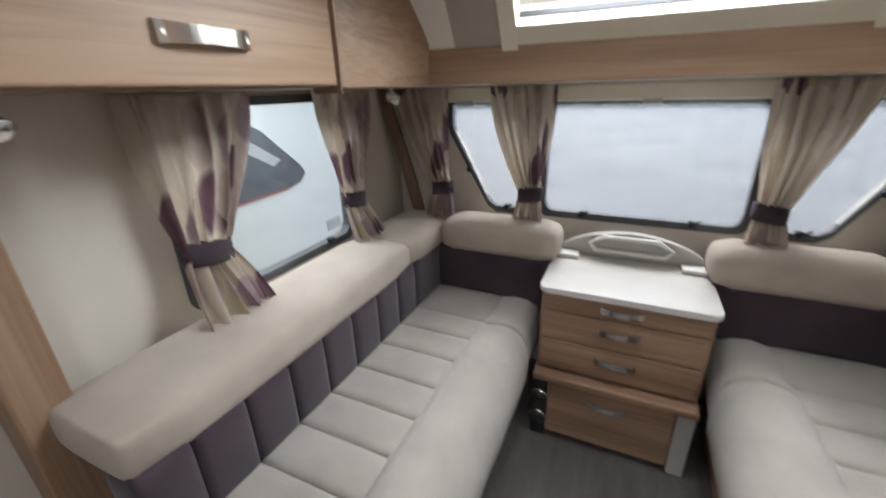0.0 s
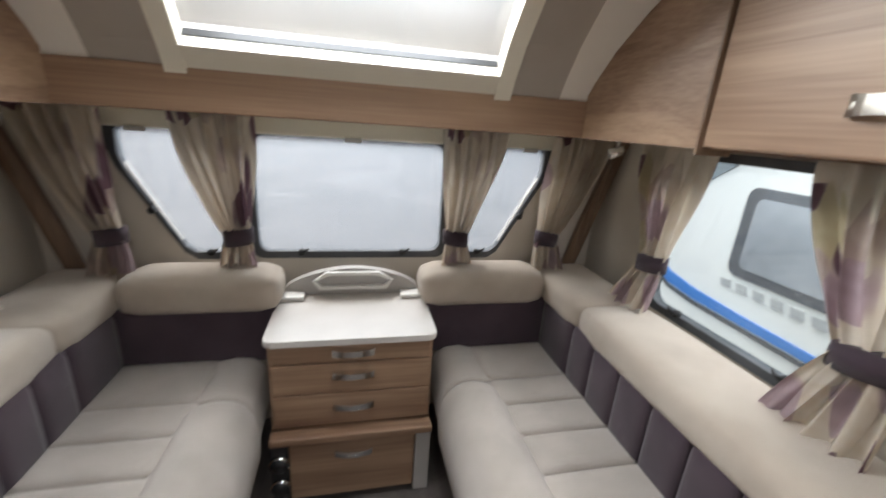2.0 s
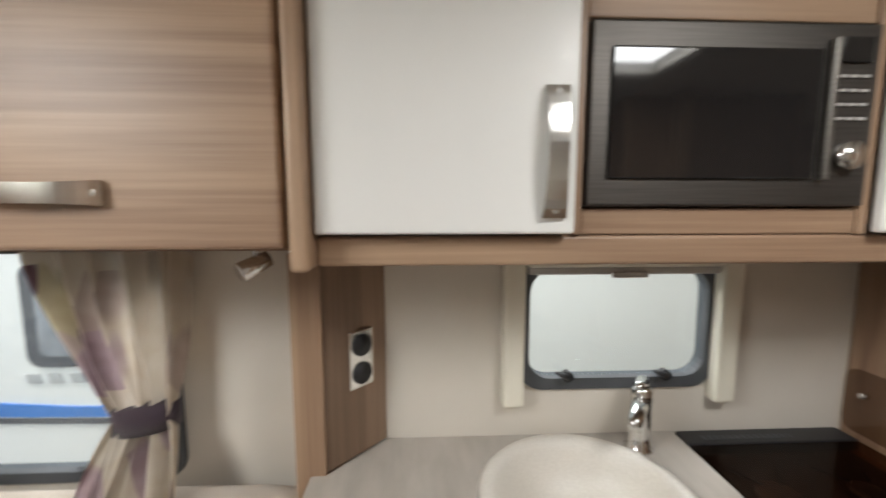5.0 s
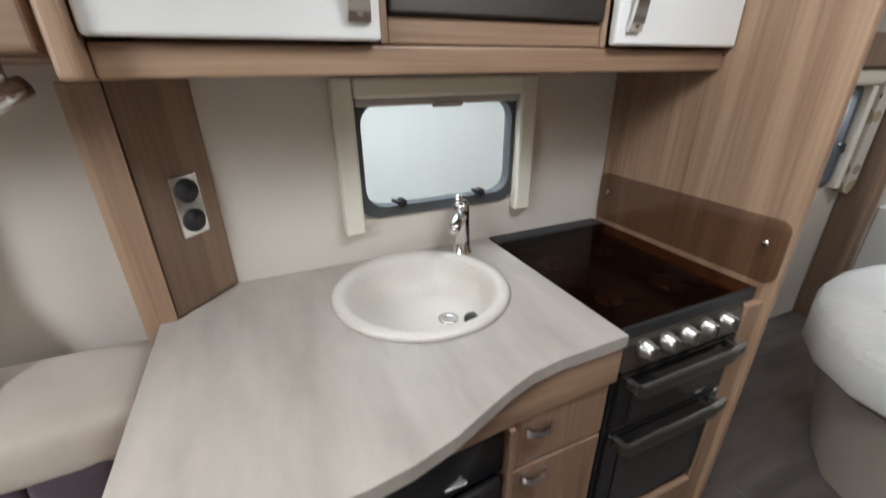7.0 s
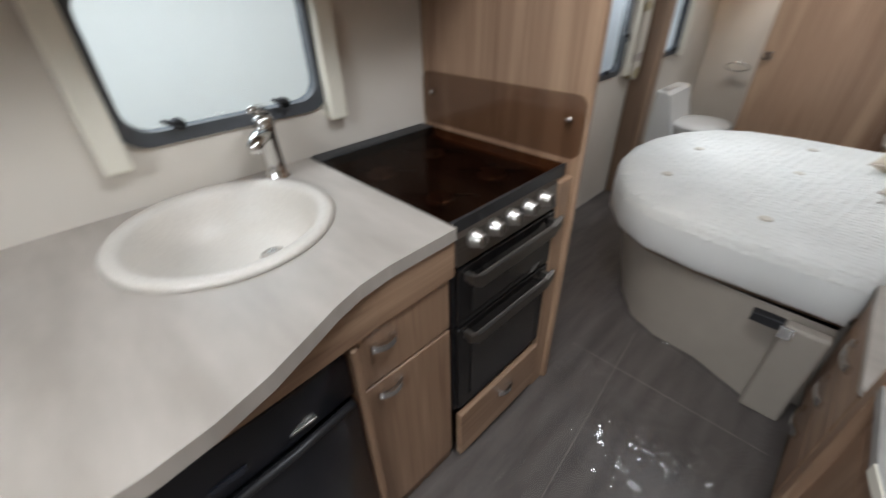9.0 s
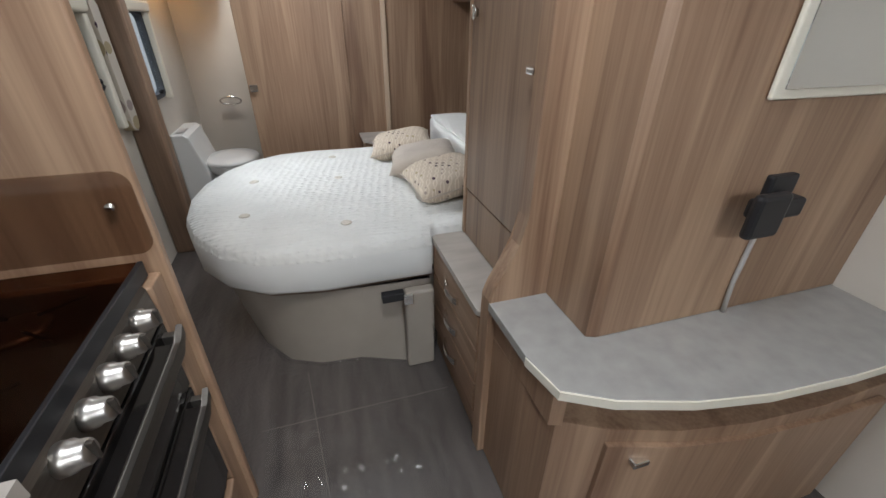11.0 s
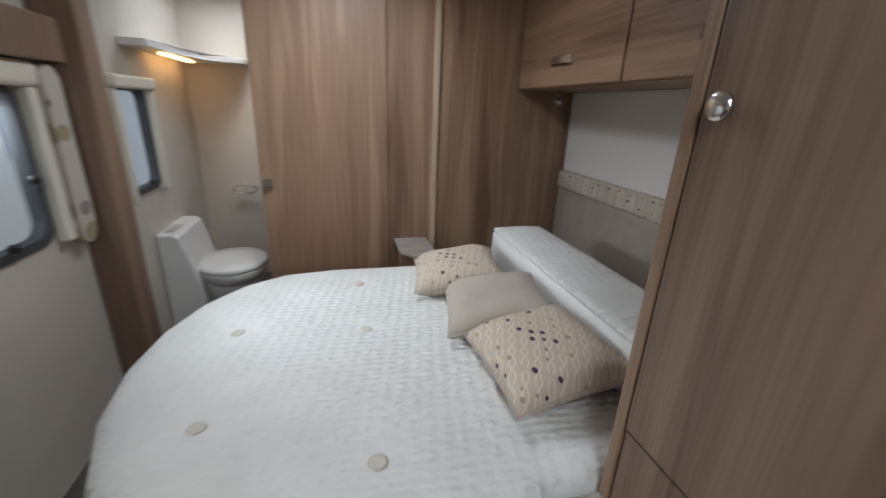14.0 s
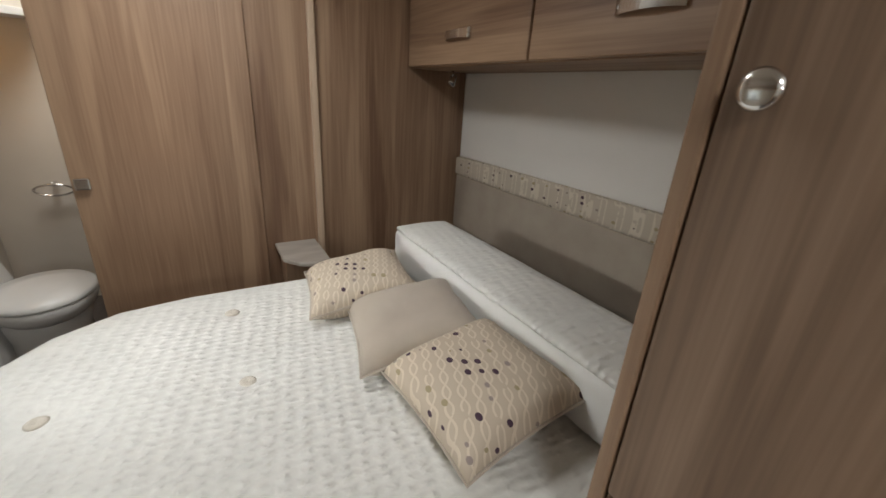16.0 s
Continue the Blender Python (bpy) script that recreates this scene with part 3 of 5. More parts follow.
mesh_object("ceiling", bm, CEIL, kind="structure", label="off-white ceiling curving down over the lounge")
for s in (-1, 1):
    pts = [(y - 0.004, z - 0.005) for y, z in PROFILE[1:]] + [(y + 0.01, z + 0.012) for y, z in PROFILE[1:]][::-1]
    prism("ceiling_panel", pts, "x", *sorted((s * 0.457, s * 0.615)), TAUPE, None, 0, kind="structure", label="taupe lining panel beside the skylight")

# skylight frame and pane
sk = thing("skylight", (0, 1.2, 1.85), label="large clear front skylight with a cream frame", category="skylight", kind="structure")
bm = bmesh.new()
for s in (-1, 1):
    pts = [(y - 0.012, z - 0.016) for y, z in PROFILE[1:]] + [(y + 0.02, z + 0.03) for y, z in PROFILE[1:]][::-1]
    bm_prism(bm, pts, "x", *sorted((s * 0.405, s * 0.455)))
bm_prism(bm, [(1.372, 1.60), (1.425, 1.54), (1.475, 1.57), (1.42, 1.64)], "x", -0.405, 0.405)
bm_prism(bm, [(0.93, 1.975), (0.93, 2.03), (0.99, 2.03), (0.99, 1.965)], "x", -0.405, 0.405)
mesh_object("frame", bm, CREAM, sk)
bm = bmesh.new()
o2 = [(y + 0.03, z + 0.04) for y, z in PROFILE[1:7]]
bm_prism(bm, o2 + [(y + 0.004, z + 0.006) for y, z in o2][::-1], "x", -0.425, 0.425)
g = mesh_object("pane", bm, ROOF_PANE, sk)
g.visible_shadow = False
bm = bmesh.new()
bm_prism(bm, [(1.40, 1.628), (1.41, 1.615), (1.425, 1.63), (1.412, 1.645)], "x", -0.405, 0.405)
mesh_object("seal", bm, BLACK, sk, label="thin black rubber seal")

# pelmet shelf across the front
pel = thing("front_pelmet", (0, 1.42, 1.45), label="wood veneer pelmet across the front windows", category="pelmet", kind="structure")
box("fascia", (-0.715, 0.715, 1.412, 1.43, 1.448, 1.558), WOOD_X, pel, 0.004)
box("underside", (-W, W, 1.43, FRONT, 1.448, 1.462), CREAM, pel, 0)
for s in (-1, 1):
    q = [Vector((s * 1.175, 1.86, 1.445)), Vector((s * 1.175, 1.79, 1.445)), Vector((s * 1.06, 1.93, 0.72)), Vector((s * 1.02, 1.98, 0.72))]
    bm = bmesh.new()
    front = [bm.verts.new(p) for p in q]
    back = [bm.verts.new(p + Vector((s * 0.02, 0.06, 0))) for p in q]
    bm.faces.new(front), bm.faces.new(back)
    for i in range(4):
        bm.faces.new((front[i], front[(i + 1) % 4], back[(i + 1) % 4], back[i]))
    mesh_object("corner_trim", bm, DARK_Z, kind="structure", label="dark wood strip slanting down the front corner")
# roller blind cassette and clip over the front windows
bl = thing("front_blind_cassette", (0, FRONT, 1.39), label="cream roller blind cassette above the front window", category="blind")
box("cassette", (-0.90, 0.90, FRONT - 0.05, FRONT - 0.002, 1.375, 1.446), CREAM, bl, 0.012, 3)
for x in (-0.78, 0, 0.78):
    box("clip", (x - 0.035, x + 0.035, FRONT - 0.058, FRONT - 0.045, 1.362, 1.38), GREYPLASTIC, bl, 0.003)

# ---- lounge ----
for s in (-1, 1):
    near = 0.32 if s < 0 else 0.36
    side = "doorway" if s < 0 else "kitchen"
    b = thing("bench_seat", (s * 0.7, 1.0, 0), label=f"beige fabric bench seat with aubergine back on the {side} side", category="bench seat", group="lounge benches")
    X = lambda a, c: sorted((s * a, s * c))
    box("base", (*X(0.40, W), near, 1.72, 0.0, 0.37), WOOD_Y, b, 0.003)
    # seat panels
    cuts = [1.72, 1.466, 1.32, 1.172, 1.02, 0.875, 0.733, 0.588, 0.445]
    cuts = [c for c in cuts if c > near + 0.05] + [near]
    for y1, y0 in zip(cuts, cuts[1:]):
        soft_box("seat_panel", (*X(0.50, 0.86), y0 + 0.0015, y1 - 0.0015, 0.375, 0.525), SEATFAB, b, 0.014, 0.006)
    for y0, y1, top in ((near, 1.452, 0.555), (1.456, 1.72, 0.535)):
        bm = bmesh.new()
        x_in = 0.305 if y1 < 1.5 else 0.325
        prof = [(0.54, 0.37), (0.54, 0.515), (0.50, top - 0.012), (0.45, top), (0.39, top - 0.006), (0.345, top - 0.035), (x_in + 0.012, top - 0.085), (x_in, top - 0.15), (x_in + 0.006, 0.33), (x_in + 0.03, 0.27), (x_in + 0.07, 0.255), (0.44, 0.26), (0.46, 0.36)]
        n = 40
        loops = []
        for i in range(n + 1):
            y = y0 + (y1 - y0) * i / n
            e = min(i, n - i)
            pull = 0.02 if e == 0 else (0.006 if e == 1 else 0)
            row = []
            for k, (px, pz) in enumerate(prof):
                d = 0.006 * noise.noise(Vector((px * 6, y * 7, s))) if 2 <= k <= 9 else 0
                if 3 <= k <= 6:
                    d += 0.008 * math.sin(y * 95 + 3 * math.sin(y * 9)) * max(0, noise.noise(Vector((y * 3, s * 4, 1))))
                cx, cz = 0.43, 0.42
                row.append(bm.verts.new((s * (px + (cx - px) * pull / 0.12 + d * 0.5), y, pz + (cz - pz) * pull / 0.12 + d)))
            loops.append(row)
        for r0, r1 in zip(loops, loops[1:]):
            for k in range(len(prof)):
                bm.faces.new((r0[k], r0[(k + 1) % len(prof)], r1[(k + 1) % len(prof)], r1[k]))
        bm.faces.new(loops[0]), bm.faces.new(loops[-1])
        mesh_object("front_roll", bm, SEATFAB, b, True, label="grey-beige rolled seat front with soft creases")
    # backrest
    for y1, y0 in zip(cuts, cuts[1:]):
        soft_box("back_panel", (*X(0.835, 0.95), y0 + 0.002, y1 - 0.002, 0.50, 0.745), PURPLE, b, 0.016, 0.006, label="aubergine padded back panel")
    for y0, y1 in ((near, 1.452), (1.456, 1.93)):
        soft_box("top_roll", (*X(0.835, 1.13), y0, y1, 0.715, 0.845), FABRIC, b, 0.042, 0.006, label="beige padded top roll")
    # return along the front wall
    soft_box("return_panel", (*X(0.30, 0.87), 1.715, 1.83, 0.50, 0.745), PURPLE, b, 0.016, 0.005, label="aubergine padded back panel")
    soft_box("return_roll", (*X(0.285, 0.832), 1.695, 1.92, 0.715, 0.868), FABRIC, b, 0.055, 0.010, label="beige padded top roll")
    if s < 0:
        box("gable_post", (-W + 0.002, -1.085, 0.275, 0.372, 0.0, 1.445), WOOD_Z, None, 0.006, kind="structure", label="wood veneer post at the end of the bench")

# chest of drawers
ch = thing("chest_of_drawers", (0, 1.7, 0), label="wood veneer chest of drawers with a pale top between benches", category="chest of drawers")
box("body", (-0.295, 0.295, 1.515, 1.93, 0.34, 0.695), WOOD_X, ch, 0.003)
prism("top", rounded(-0.305, 0.305, 1.485, 1.96, 0.03), "z", 0.698, 0.722, CHESTTOP, ch, 0.006, 3, label="pale laminate top with rounded corners")
for z0, z1 in ((0.62, 0.69), (0.49, 0.615), (0.35, 0.485)):
    d = box("drawer_front", (-0.285, 0.285, 1.502, 1.514, z0, z1), WOOD_X, ch, 0.004)
    z = z1 - 0.03 if z1 - z0 < 0.1 else (z0 + z1) / 2 + 0.015
    bow_handle(d, (-0.075, 1.502, z), (0.075, 1.502, z), (0, -1, 0), 0.022)
box("ledge", (-0.30, 0.30, 1.455, 1.90, 0.305, 0.335), WOOD_X, ch, 0.005)
box("plinth_body", (-0.28, 0.28, 1.50, 1.90, 0.02, 0.304), WOOD_X, ch, 0.003)
d = box("drawer_front", (-0.235, 0.235, 1.478, 1.499, 0.03, 0.295), WOOD_X, ch, 0.004)
bow_handle(d, (-0.07, 1.478, 0.235), (0.07, 1.478, 0.235), (0, -1, 0), 0.022)
for s in (-1, 1):
    box("side_plate", (*sorted((s * 0.24, s * 0.30)), 1.476, 1.499, 0.0, 0.30), GREYPLASTIC if s > 0 else BLACK, ch, 0.004)
so = thing("plinth_socket", (-0.27, 1.47, 0.1), label="black and chrome round sockets on a plinth plate", category="socket")
for z in (0.10, 0.21):
    bm = bmesh.new()
    bm_tube(bm, [(-0.27, 1.476, z), (-0.27, 1.462, z)], 0.032, 20)
    mesh_object("dial", bm, BLACK, so, True)
    bm = bmesh.new()
    bm_tube(bm, [(-0.27, 1.476, z), (-0.27, 1.466, z)], 0.037, 20)
    mesh_object("bezel", bm, CHROME, so, True)
# folded tray with moulded handle on the chest
tr = thing("moulded_console", (0, 1.86, 0.722), label="grey moulded console with a rounded grab recess on the chest", category="console")
arch = [(-0.30 + 0.6 * i / 20, 0.735 + 0.105 * math.sin(math.pi * i / 20) ** 0.6) for i in range(21)]
hole = [(-0.13, 0.765), (-0.155, 0.79), (-0.10, 0.815), (0.10, 0.815), (0.155, 0.79), (0.13, 0.765)]
prism("shell", [(0.30, 0.722)] + [(-x, z) for x, z in arch] + [(-0.30, 0.722)], "y", 1.87, 1.91, GREYPLASTIC, tr, 0.006, 3)
bm = bmesh.new()
o = shrink(hole, -0.014)
bm_ring(bm, o, hole, "y", 1.848, 1.872)
mesh_object("grab_rim", bm, WHITE, tr, label="pale plastic grab rim")
for s in (-1, 1):
    box("switch_plate", (*sorted((s * 0.20, s * 0.29)), 1.80, 1.865, 0.724, 0.742), WHITE, tr, 0.006, 3, label="white plastic switch plate")


def locker_run(s, root_name, doors, label):
    """Overhead lockers along a side wall: carcass, doors with handles, curved end towards the front."""
    X = lambda a, c: sorted((s * a, s * c))
    root = thing(root_name, (s * 1.0, 0.7, 1.447), label=label, category="overhead locker")
    y0 = 0.305
    prof = [(y0, 1.447), (1.41, 1.447), (1.41, 1.565), (1.36, 1.66), (1.25, 1.79), (1.06, 1.93), (0.9, 1.985), (y0, 1.998)]
    prism("carcass", prof, "x", *X(0.835, W - 0.002), WOOD_Y, root, 0)
    endp = [(1.052, 1.447), (1.412, 1.447), (1.415, 1.572), (1.365, 1.694), (1.30, 1.78), (1.235, 1.84), (1.157, 1.885), (1.06, 1.925), (1.052, 1.928)]
    bm = bm_prism(bmesh.new(), endp, "x", *X(0.815, 0.87), 0)
    for v in bm.verts:
        v.co.x -= s * 0.105 * max(0, v.co.y - 1.052) / 0.36
    mesh_object("curved_end", bm, WOOD_Y, root, label="slanted wood end panel with a curved top")
    box("divider", (*X(0.798, 0.90), 1.046, 1.053, 1.432, 1.93), DARK_Z, root, 0.002, label="dark wood dividing strip")
    for a, c in doors:
        d = prism("door", [(a + 0.004, 1.452), (c - 0.004, 1.452), (c - 0.004, 1.92), (a + 0.004, 1.935)], "x", *X(0.806, 0.832), WOOD_Y, root, 0.006)
        m = (a + c) / 2 - 0.012
        bow_handle(d, (s * 0.806, m - 0.095, 1.538), (s * 0.806, m + 0.095, 1.538), (-s, 0, 0), 0.03)
    return root


locker_run(1, "overhead_locker", [(0.31, 1.045)], "wood veneer overhead locker with one long lift-up door")
locker_run(-1, "overhead_locker", [(0.31, 1.045)], "wood veneer overhead locker with a chrome strip handle")
box("locker_gable", (0.785, 1.188, 0.272, 0.300, 1.418, 1.998), WOOD_Z, None, 0.008, 3, kind="structure", label="wood end panel between lockers and kitchen")


def curtain(name, axis, wall, a, c, z1, z0, ztie, tie, half, side, label, push=0.05):
    """A gathered curtain tied back near its foot. a, c: its span at the top; tie: the place of its tie; side: the inward direction."""
    root = thing(name, ((wall, (a + c) / 2, z0) if axis == "x" else ((a + c) / 2, wall, z0)), label=label, category="curtain", group="tied curtains")
    n, rows = 72, 44
    bm = bmesh.new()
    grid = []
    for j in range(rows + 1):
        z = z1 + (z0 - z1) * j / rows
        if z > ztie:
            t = (z1 - z) / (z1 - ztie)
            k = t ** 1.5
            lo, hi = a + (tie - half - a) * k, c + (tie + half - c) * k
        else:
            t = (ztie - z) / (ztie - z0)
            sp = half * (1 + 0.85 * t ** 0.7)
            lo, hi = tie - sp, tie + sp
            k = 1 - 0.55 * t
        row = []
        for i in range(n + 1):
            u = i / n
            fold = math.sin(u * 6.2832 * 4.5 + 1.1 * math.sin(z * 5 + a * 7)) + 0.45 * math.sin(u * 6.2832 * 10 + z * 4)
            depth = (0.025 - 0.008 * k) * fold + 0.010 * noise.noise(Vector((u * 5, z * 6, a * 9)))
            along = lo + (hi - lo) * u + 0.006 * math.sin(u * 40 + z * 9)
            zz = z + (0.012 * noise.noise(Vector((u * 8, a * 5, 3))) if j == rows else 0)
            off = wall + side * (0.045 + depth + (0 if z > ztie else push * t))
            row.append(bm.verts.new((off, along, zz) if axis == "x" else (along, off, zz)))
        grid.append(row)
    for r0, r1 in zip(grid, grid[1:]):
        for i in range(n):
            bm.faces.new((r0[i], r0[i + 1], r1[i + 1], r1[i]))
    bmesh.ops.solidify(bm, geom=bm.faces[:], thickness=0.002)
    mesh_object("cloth", bm, CURTAIN, root, True)
    bm = bmesh.new()
    pts = []
    w = half + 0.012
    for i in range(24):
        q = 6.2832 * i / 24
        pts.append((tie + w * math.cos(q), wall + side * (0.045 + 0.042 * math.sin(q))))
    if axis == "x":
        pts = [(q, p) for p, q in pts]
    bm_prism(bm, pts, "z", ztie - 0.03, ztie + 0.03)
    for v in bm.verts:
        v.co.z += 0.12 * ((v.co.y if axis == "x" else v.co.x) - tie) * (1 if tie > (a + c) / 2 else -1)
    mesh_object("tie", bm, PURPLE, root, True, label="aubergine fabric tie-back")
    return root


LBL = "cream leaf-print curtain gathered with an aubergine tie"
for s in (-1, 1):
    curtain("curtain", "x", s * 1.15, 1.28, 1.60, 1.442, 0.845, 1.01, 1.44, 0.055, -s, LBL, 0.07)
    curtain("curtain", "x", s * 1.15, 0.64, 0.98, 1.442, 0.835, 1.025, 0.755, 0.065, -s, LBL, 0.10)
    curtain("curtain", "y", 1.90, *sorted((s * 0.36, s * 0.64)), 1.442, 0.78, 0.985, s * 0.44, 0.045, -1, LBL)
    curtain("curtain", "y", 1.90, *sorted((s * 0.84, s * 1.13)), 1.442, 0.80, 0.985, s * 0.875, 0.045, -1, LBL)

# ---- kitchen ----
GX = 0.53
# gable between lounge and kitchen, with its sockets on the slanted inner face
gb = thing("kitchen_gable", (1.05, 0.29, 0), label="wood veneer partition post between bench and kitchen", category="partition", kind="structure")
prism("post", [(1.045, 0.325), (1.045, 0.392), (W - 0.002, 0.392), (W - 0.002, 0.325)], "z", 0.0, 1.418, WOOD_Z, gb, 0.005)
prism("socket_panel", [(1.052, 0.322), (W - 0.004, 0.200), (W - 0.004, 0.322)], "z", 0.905, 1.418, DARK_Z, gb, 0.001, label="darker wood panel carrying sockets")
sk2 = thing("double_socket", (1.08, 0.215, 1.15), label="chrome double round socket plate on wood", category="socket")
d = Vector((0.134, -0.122, 0)).normalized()
nrm = Vector((-0.122, -0.134, 0)).normalized()
c0 = Vector((1.124, 0.2545, 1.15))
bm = bmesh.new()
bm_box(bm, -0.036, 0.036, -0.006, 0.004, -0.072, 0.072, 0.004)
bmesh.ops.transform(bm, matrix=Matrix.Translation(c0) @ Matrix.Rotation(math.atan2(d.y, d.x), 4, "Z"), verts=bm.verts)
mesh_object("plate", bm, CHROME, sk2)
for dz in (-0.035, 0.035):
    p = c0 + Vector((0, 0, dz))
    mesh_object("outlet", bm_tube(bmesh.new(), [p, p + nrm * 0.011], 0.027, 20), BLACK, sk2, True, label="black round socket insert")

EDGE = [(0.512, 0.318), (0.482, 0.25), (0.463, 0.17), (0.454, 0.09), (0.454, 0.02), (0.463, -0.05), (0.484, -0.13), (0.512, -0.20), (0.538, -0.265), (0.556, -0.325), (0.565, -0.40), (0.567, -0.578)]
unit = thing("kitchen_unit", (0.85, -0.1, 0), label="wood veneer kitchen base unit with a pale stone-effect worktop", category="kitchen unit")
top = [(0.560, 0.352), (0.540, 0.347), (0.523, 0.334)] + EDGE + [(1.165, -0.578), (W - 0.003, -0.578), (W - 0.003, 0.198), (1.05, 0.323), (1.043, 0.36)]
# worktop with a round opening for the sink
SC, SR = (0.945, -0.245), 0.20
bm = bmesh.new()


def loop_fill(bm, outline, hole, z):
    a = [bm.verts.new((x, y, z)) for x, y in outline]
    b = [bm.verts.new((x, y, z)) for x, y in hole]
    edges = [bm.edges.new((v[i], v[(i + 1) % len(v)])) for v in (a, b) for i in range(len(v))]
    bmesh.ops.triangle_fill(bm, edges=edges, use_beauty=True)
    return a, b


ring = [(SC[0] + SR * math.cos(6.28319 * k / 40), SC[1] + SR * math.sin(6.28319 * k / 40)) for k in range(40)]
a1, b1 = loop_fill(bm, top, ring, 0.902)
a0, b0 = loop_fill(bm, top, ring, 0.872)
for v0, v1 in ((a0, a1), (b0, b1)):
    for i in range(len(v0)):
        j = (i + 1) % len(v0)
        bm.faces.new((v0[i], v0[j], v1[j], v1[i]))
mesh_object("worktop", bm, WORKTOP, unit, label="pale stone-effect laminate worktop with a wavy front")
fascia = [(0.540, 0.298), (0.544, 0.15), (0.546, 0.0), (0.551, -0.12), (0.560, -0.25), (0.570, -0.36), (0.573, -0.576)]
prism("fascia", fascia + [(x + 0.018, y) for x, y in fascia][::-1], "z", 0.772, 0.871, WOOD_Y, unit, 0)
box("end_panel", (0.545, W - 0.003, 0.30, 0.325, 0.0, 0.871), WOOD_Z, unit, 0.003)
box("end_trim", (0.535, 0.60, 0.326, 0.349, 0.0, 0.871), GREYBASE, unit, 0.008, 3, label="grey rounded end moulding")
box("divider", (0.56, W - 0.003, -0.30, -0.285, 0.0, 0.76), WOOD_Z, unit, 0.002)
box("plinth", (0.60, W - 0.003, -0.575, 0.30, 0.0, 0.06), DARK_Z, unit, 0)
box("back_board", (1.13, W - 0.004, -0.575, 0.29, 0.06, 0.80), DARK_Z, unit, 0)
d = box("drawer_front", (0.580, 0.598, -0.566, -0.302, 0.612, 0.768), WOOD_Z, unit, 0.005)
bow_handle(d, (0.580, -0.40, 0.722), (0.580, -0.335, 0.722), (-1, 0, 0), 0.016)
d = box("cupboard_door", (0.580, 0.598, -0.566, -0.302, 0.07, 0.605), WOOD_Z, unit, 0.005)
bow_handle(d, (0.580, -0.40, 0.575), (0.580, -0.335, 0.575), (-1, 0, 0), 0.016)

fr = thing("fridge", (0.85, 0.0, 0), label="glossy black built-in fridge below the worktop", category="fridge")
box("body", (0.60, 1.12, -0.282, 0.295, 0.062, 0.752), BLACK, fr, 0.004)
bm = bmesh.new()
fd = [(0.572, -0.28), (0.561, -0.14), (0.556, 0.01), (0.558, 0.16), (0.568, 0.295)]
bm_prism(bm, fd + [(0.599, 0.295), (0.599, -0.28)], "z", 0.07, 0.606, 0.004)
mesh_object("door", bm, GLOSSBLACK, fr, True, label="bowed glossy black fridge door")
bm = bmesh.new()
bm_prism(bm, [(x + 0.004, y) for x, y in fd] + [(0.599, 0.295), (0.599, -0.28)], "z", 0.630, 0.752, 0.008)
mesh_object("control_strip", bm, GLOSSBLACK, fr, True)
tube("handle", [(0.570, -0.27, 0.618), (0.556, -0.14, 0.617), (0.550, 0.01, 0.617), (0.554, 0.16, 0.617), (0.566, 0.285, 0.618)], 0.009, BLACK, fr, label="black full-width grip lip")
box("display", (0.5565, 0.562, -0.06, 0.0, 0.660, 0.674), material("display_glass", (0.03, 0.035, 0.05), 0.1), fr, 0.001)
box("badge", (0.5625, 0.570, -0.19, -0.14, 0.655, 0.662), SATIN, fr, 0.001)

si = thing("sink", (*SC, 0.902), label="round cream composite sink set in the worktop", category="sink")
prof = [(0.0, -0.117), (0.06, -0.115), (0.12, -0.109), (0.160, -0.09), (0.182, -0.03), (0.192, 0.0), (0.203, 0.012), (0.224, 0.012), (0.234, 0.001), (0.199, 0.0005), (0.197, -0.05), (0.175, -0.12), (0.0, -0.125)]
lathe("bowl", (SC[0], SC[1], 0.902), prof, SINK, si, 48, 1.0, 1.0)
lathe("waste", (SC[0] - 0.005, SC[1] - 0.075, 0.902 - 0.114), [(0.0, 0.0), (0.026, 0.002), (0.028, 0.006), (0.020, 0.004), (0.0, 0.003)], CHROME, si, 20)
lathe("plug", (SC[0] - 0.05, SC[1] - 0.135, 0.902 - 0.106), [(0.0, 0.0), (0.030, 0.0), (0.030, 0.010), (0.0, 0.014)], BLACK, si, 20)
TX, TY = 1.118, -0.447
tp = thing("mixer_tap", (TX, TY, 0.902), label="chrome single lever mixer tap behind the sink", category="tap")
lathe("column", (TX, TY, 0.902), [(0.0, 0.0), (0.033, 0.0), (0.033, 0.004), (0.027, 0.009), (0.025, 0.05), (0.024, 0.115), (0.025, 0.135), (0.024, 0.158), (0.018, 0.166), (0.0, 0.168)], CHROME, tp, 28)
tube("spout", [(TX, TY, 1.025), (TX - 0.05, TY + 0.035, 1.032), (TX - 0.10, TY + 0.07, 1.030), (TX - 0.108, TY + 0.076, 1.012)], [0.021, 0.020, 0.016, 0.013], CHROME, tp, 16)
tube("lever", [(TX, TY, 1.066), (TX - 0.006, TY + 0.004, 1.082), (TX - 0.055, TY + 0.038, 1.098), (TX - 0.075, TY + 0.052, 1.100)], [0.021, 0.016, 0.010, 0.006], CHROME, tp, 14)

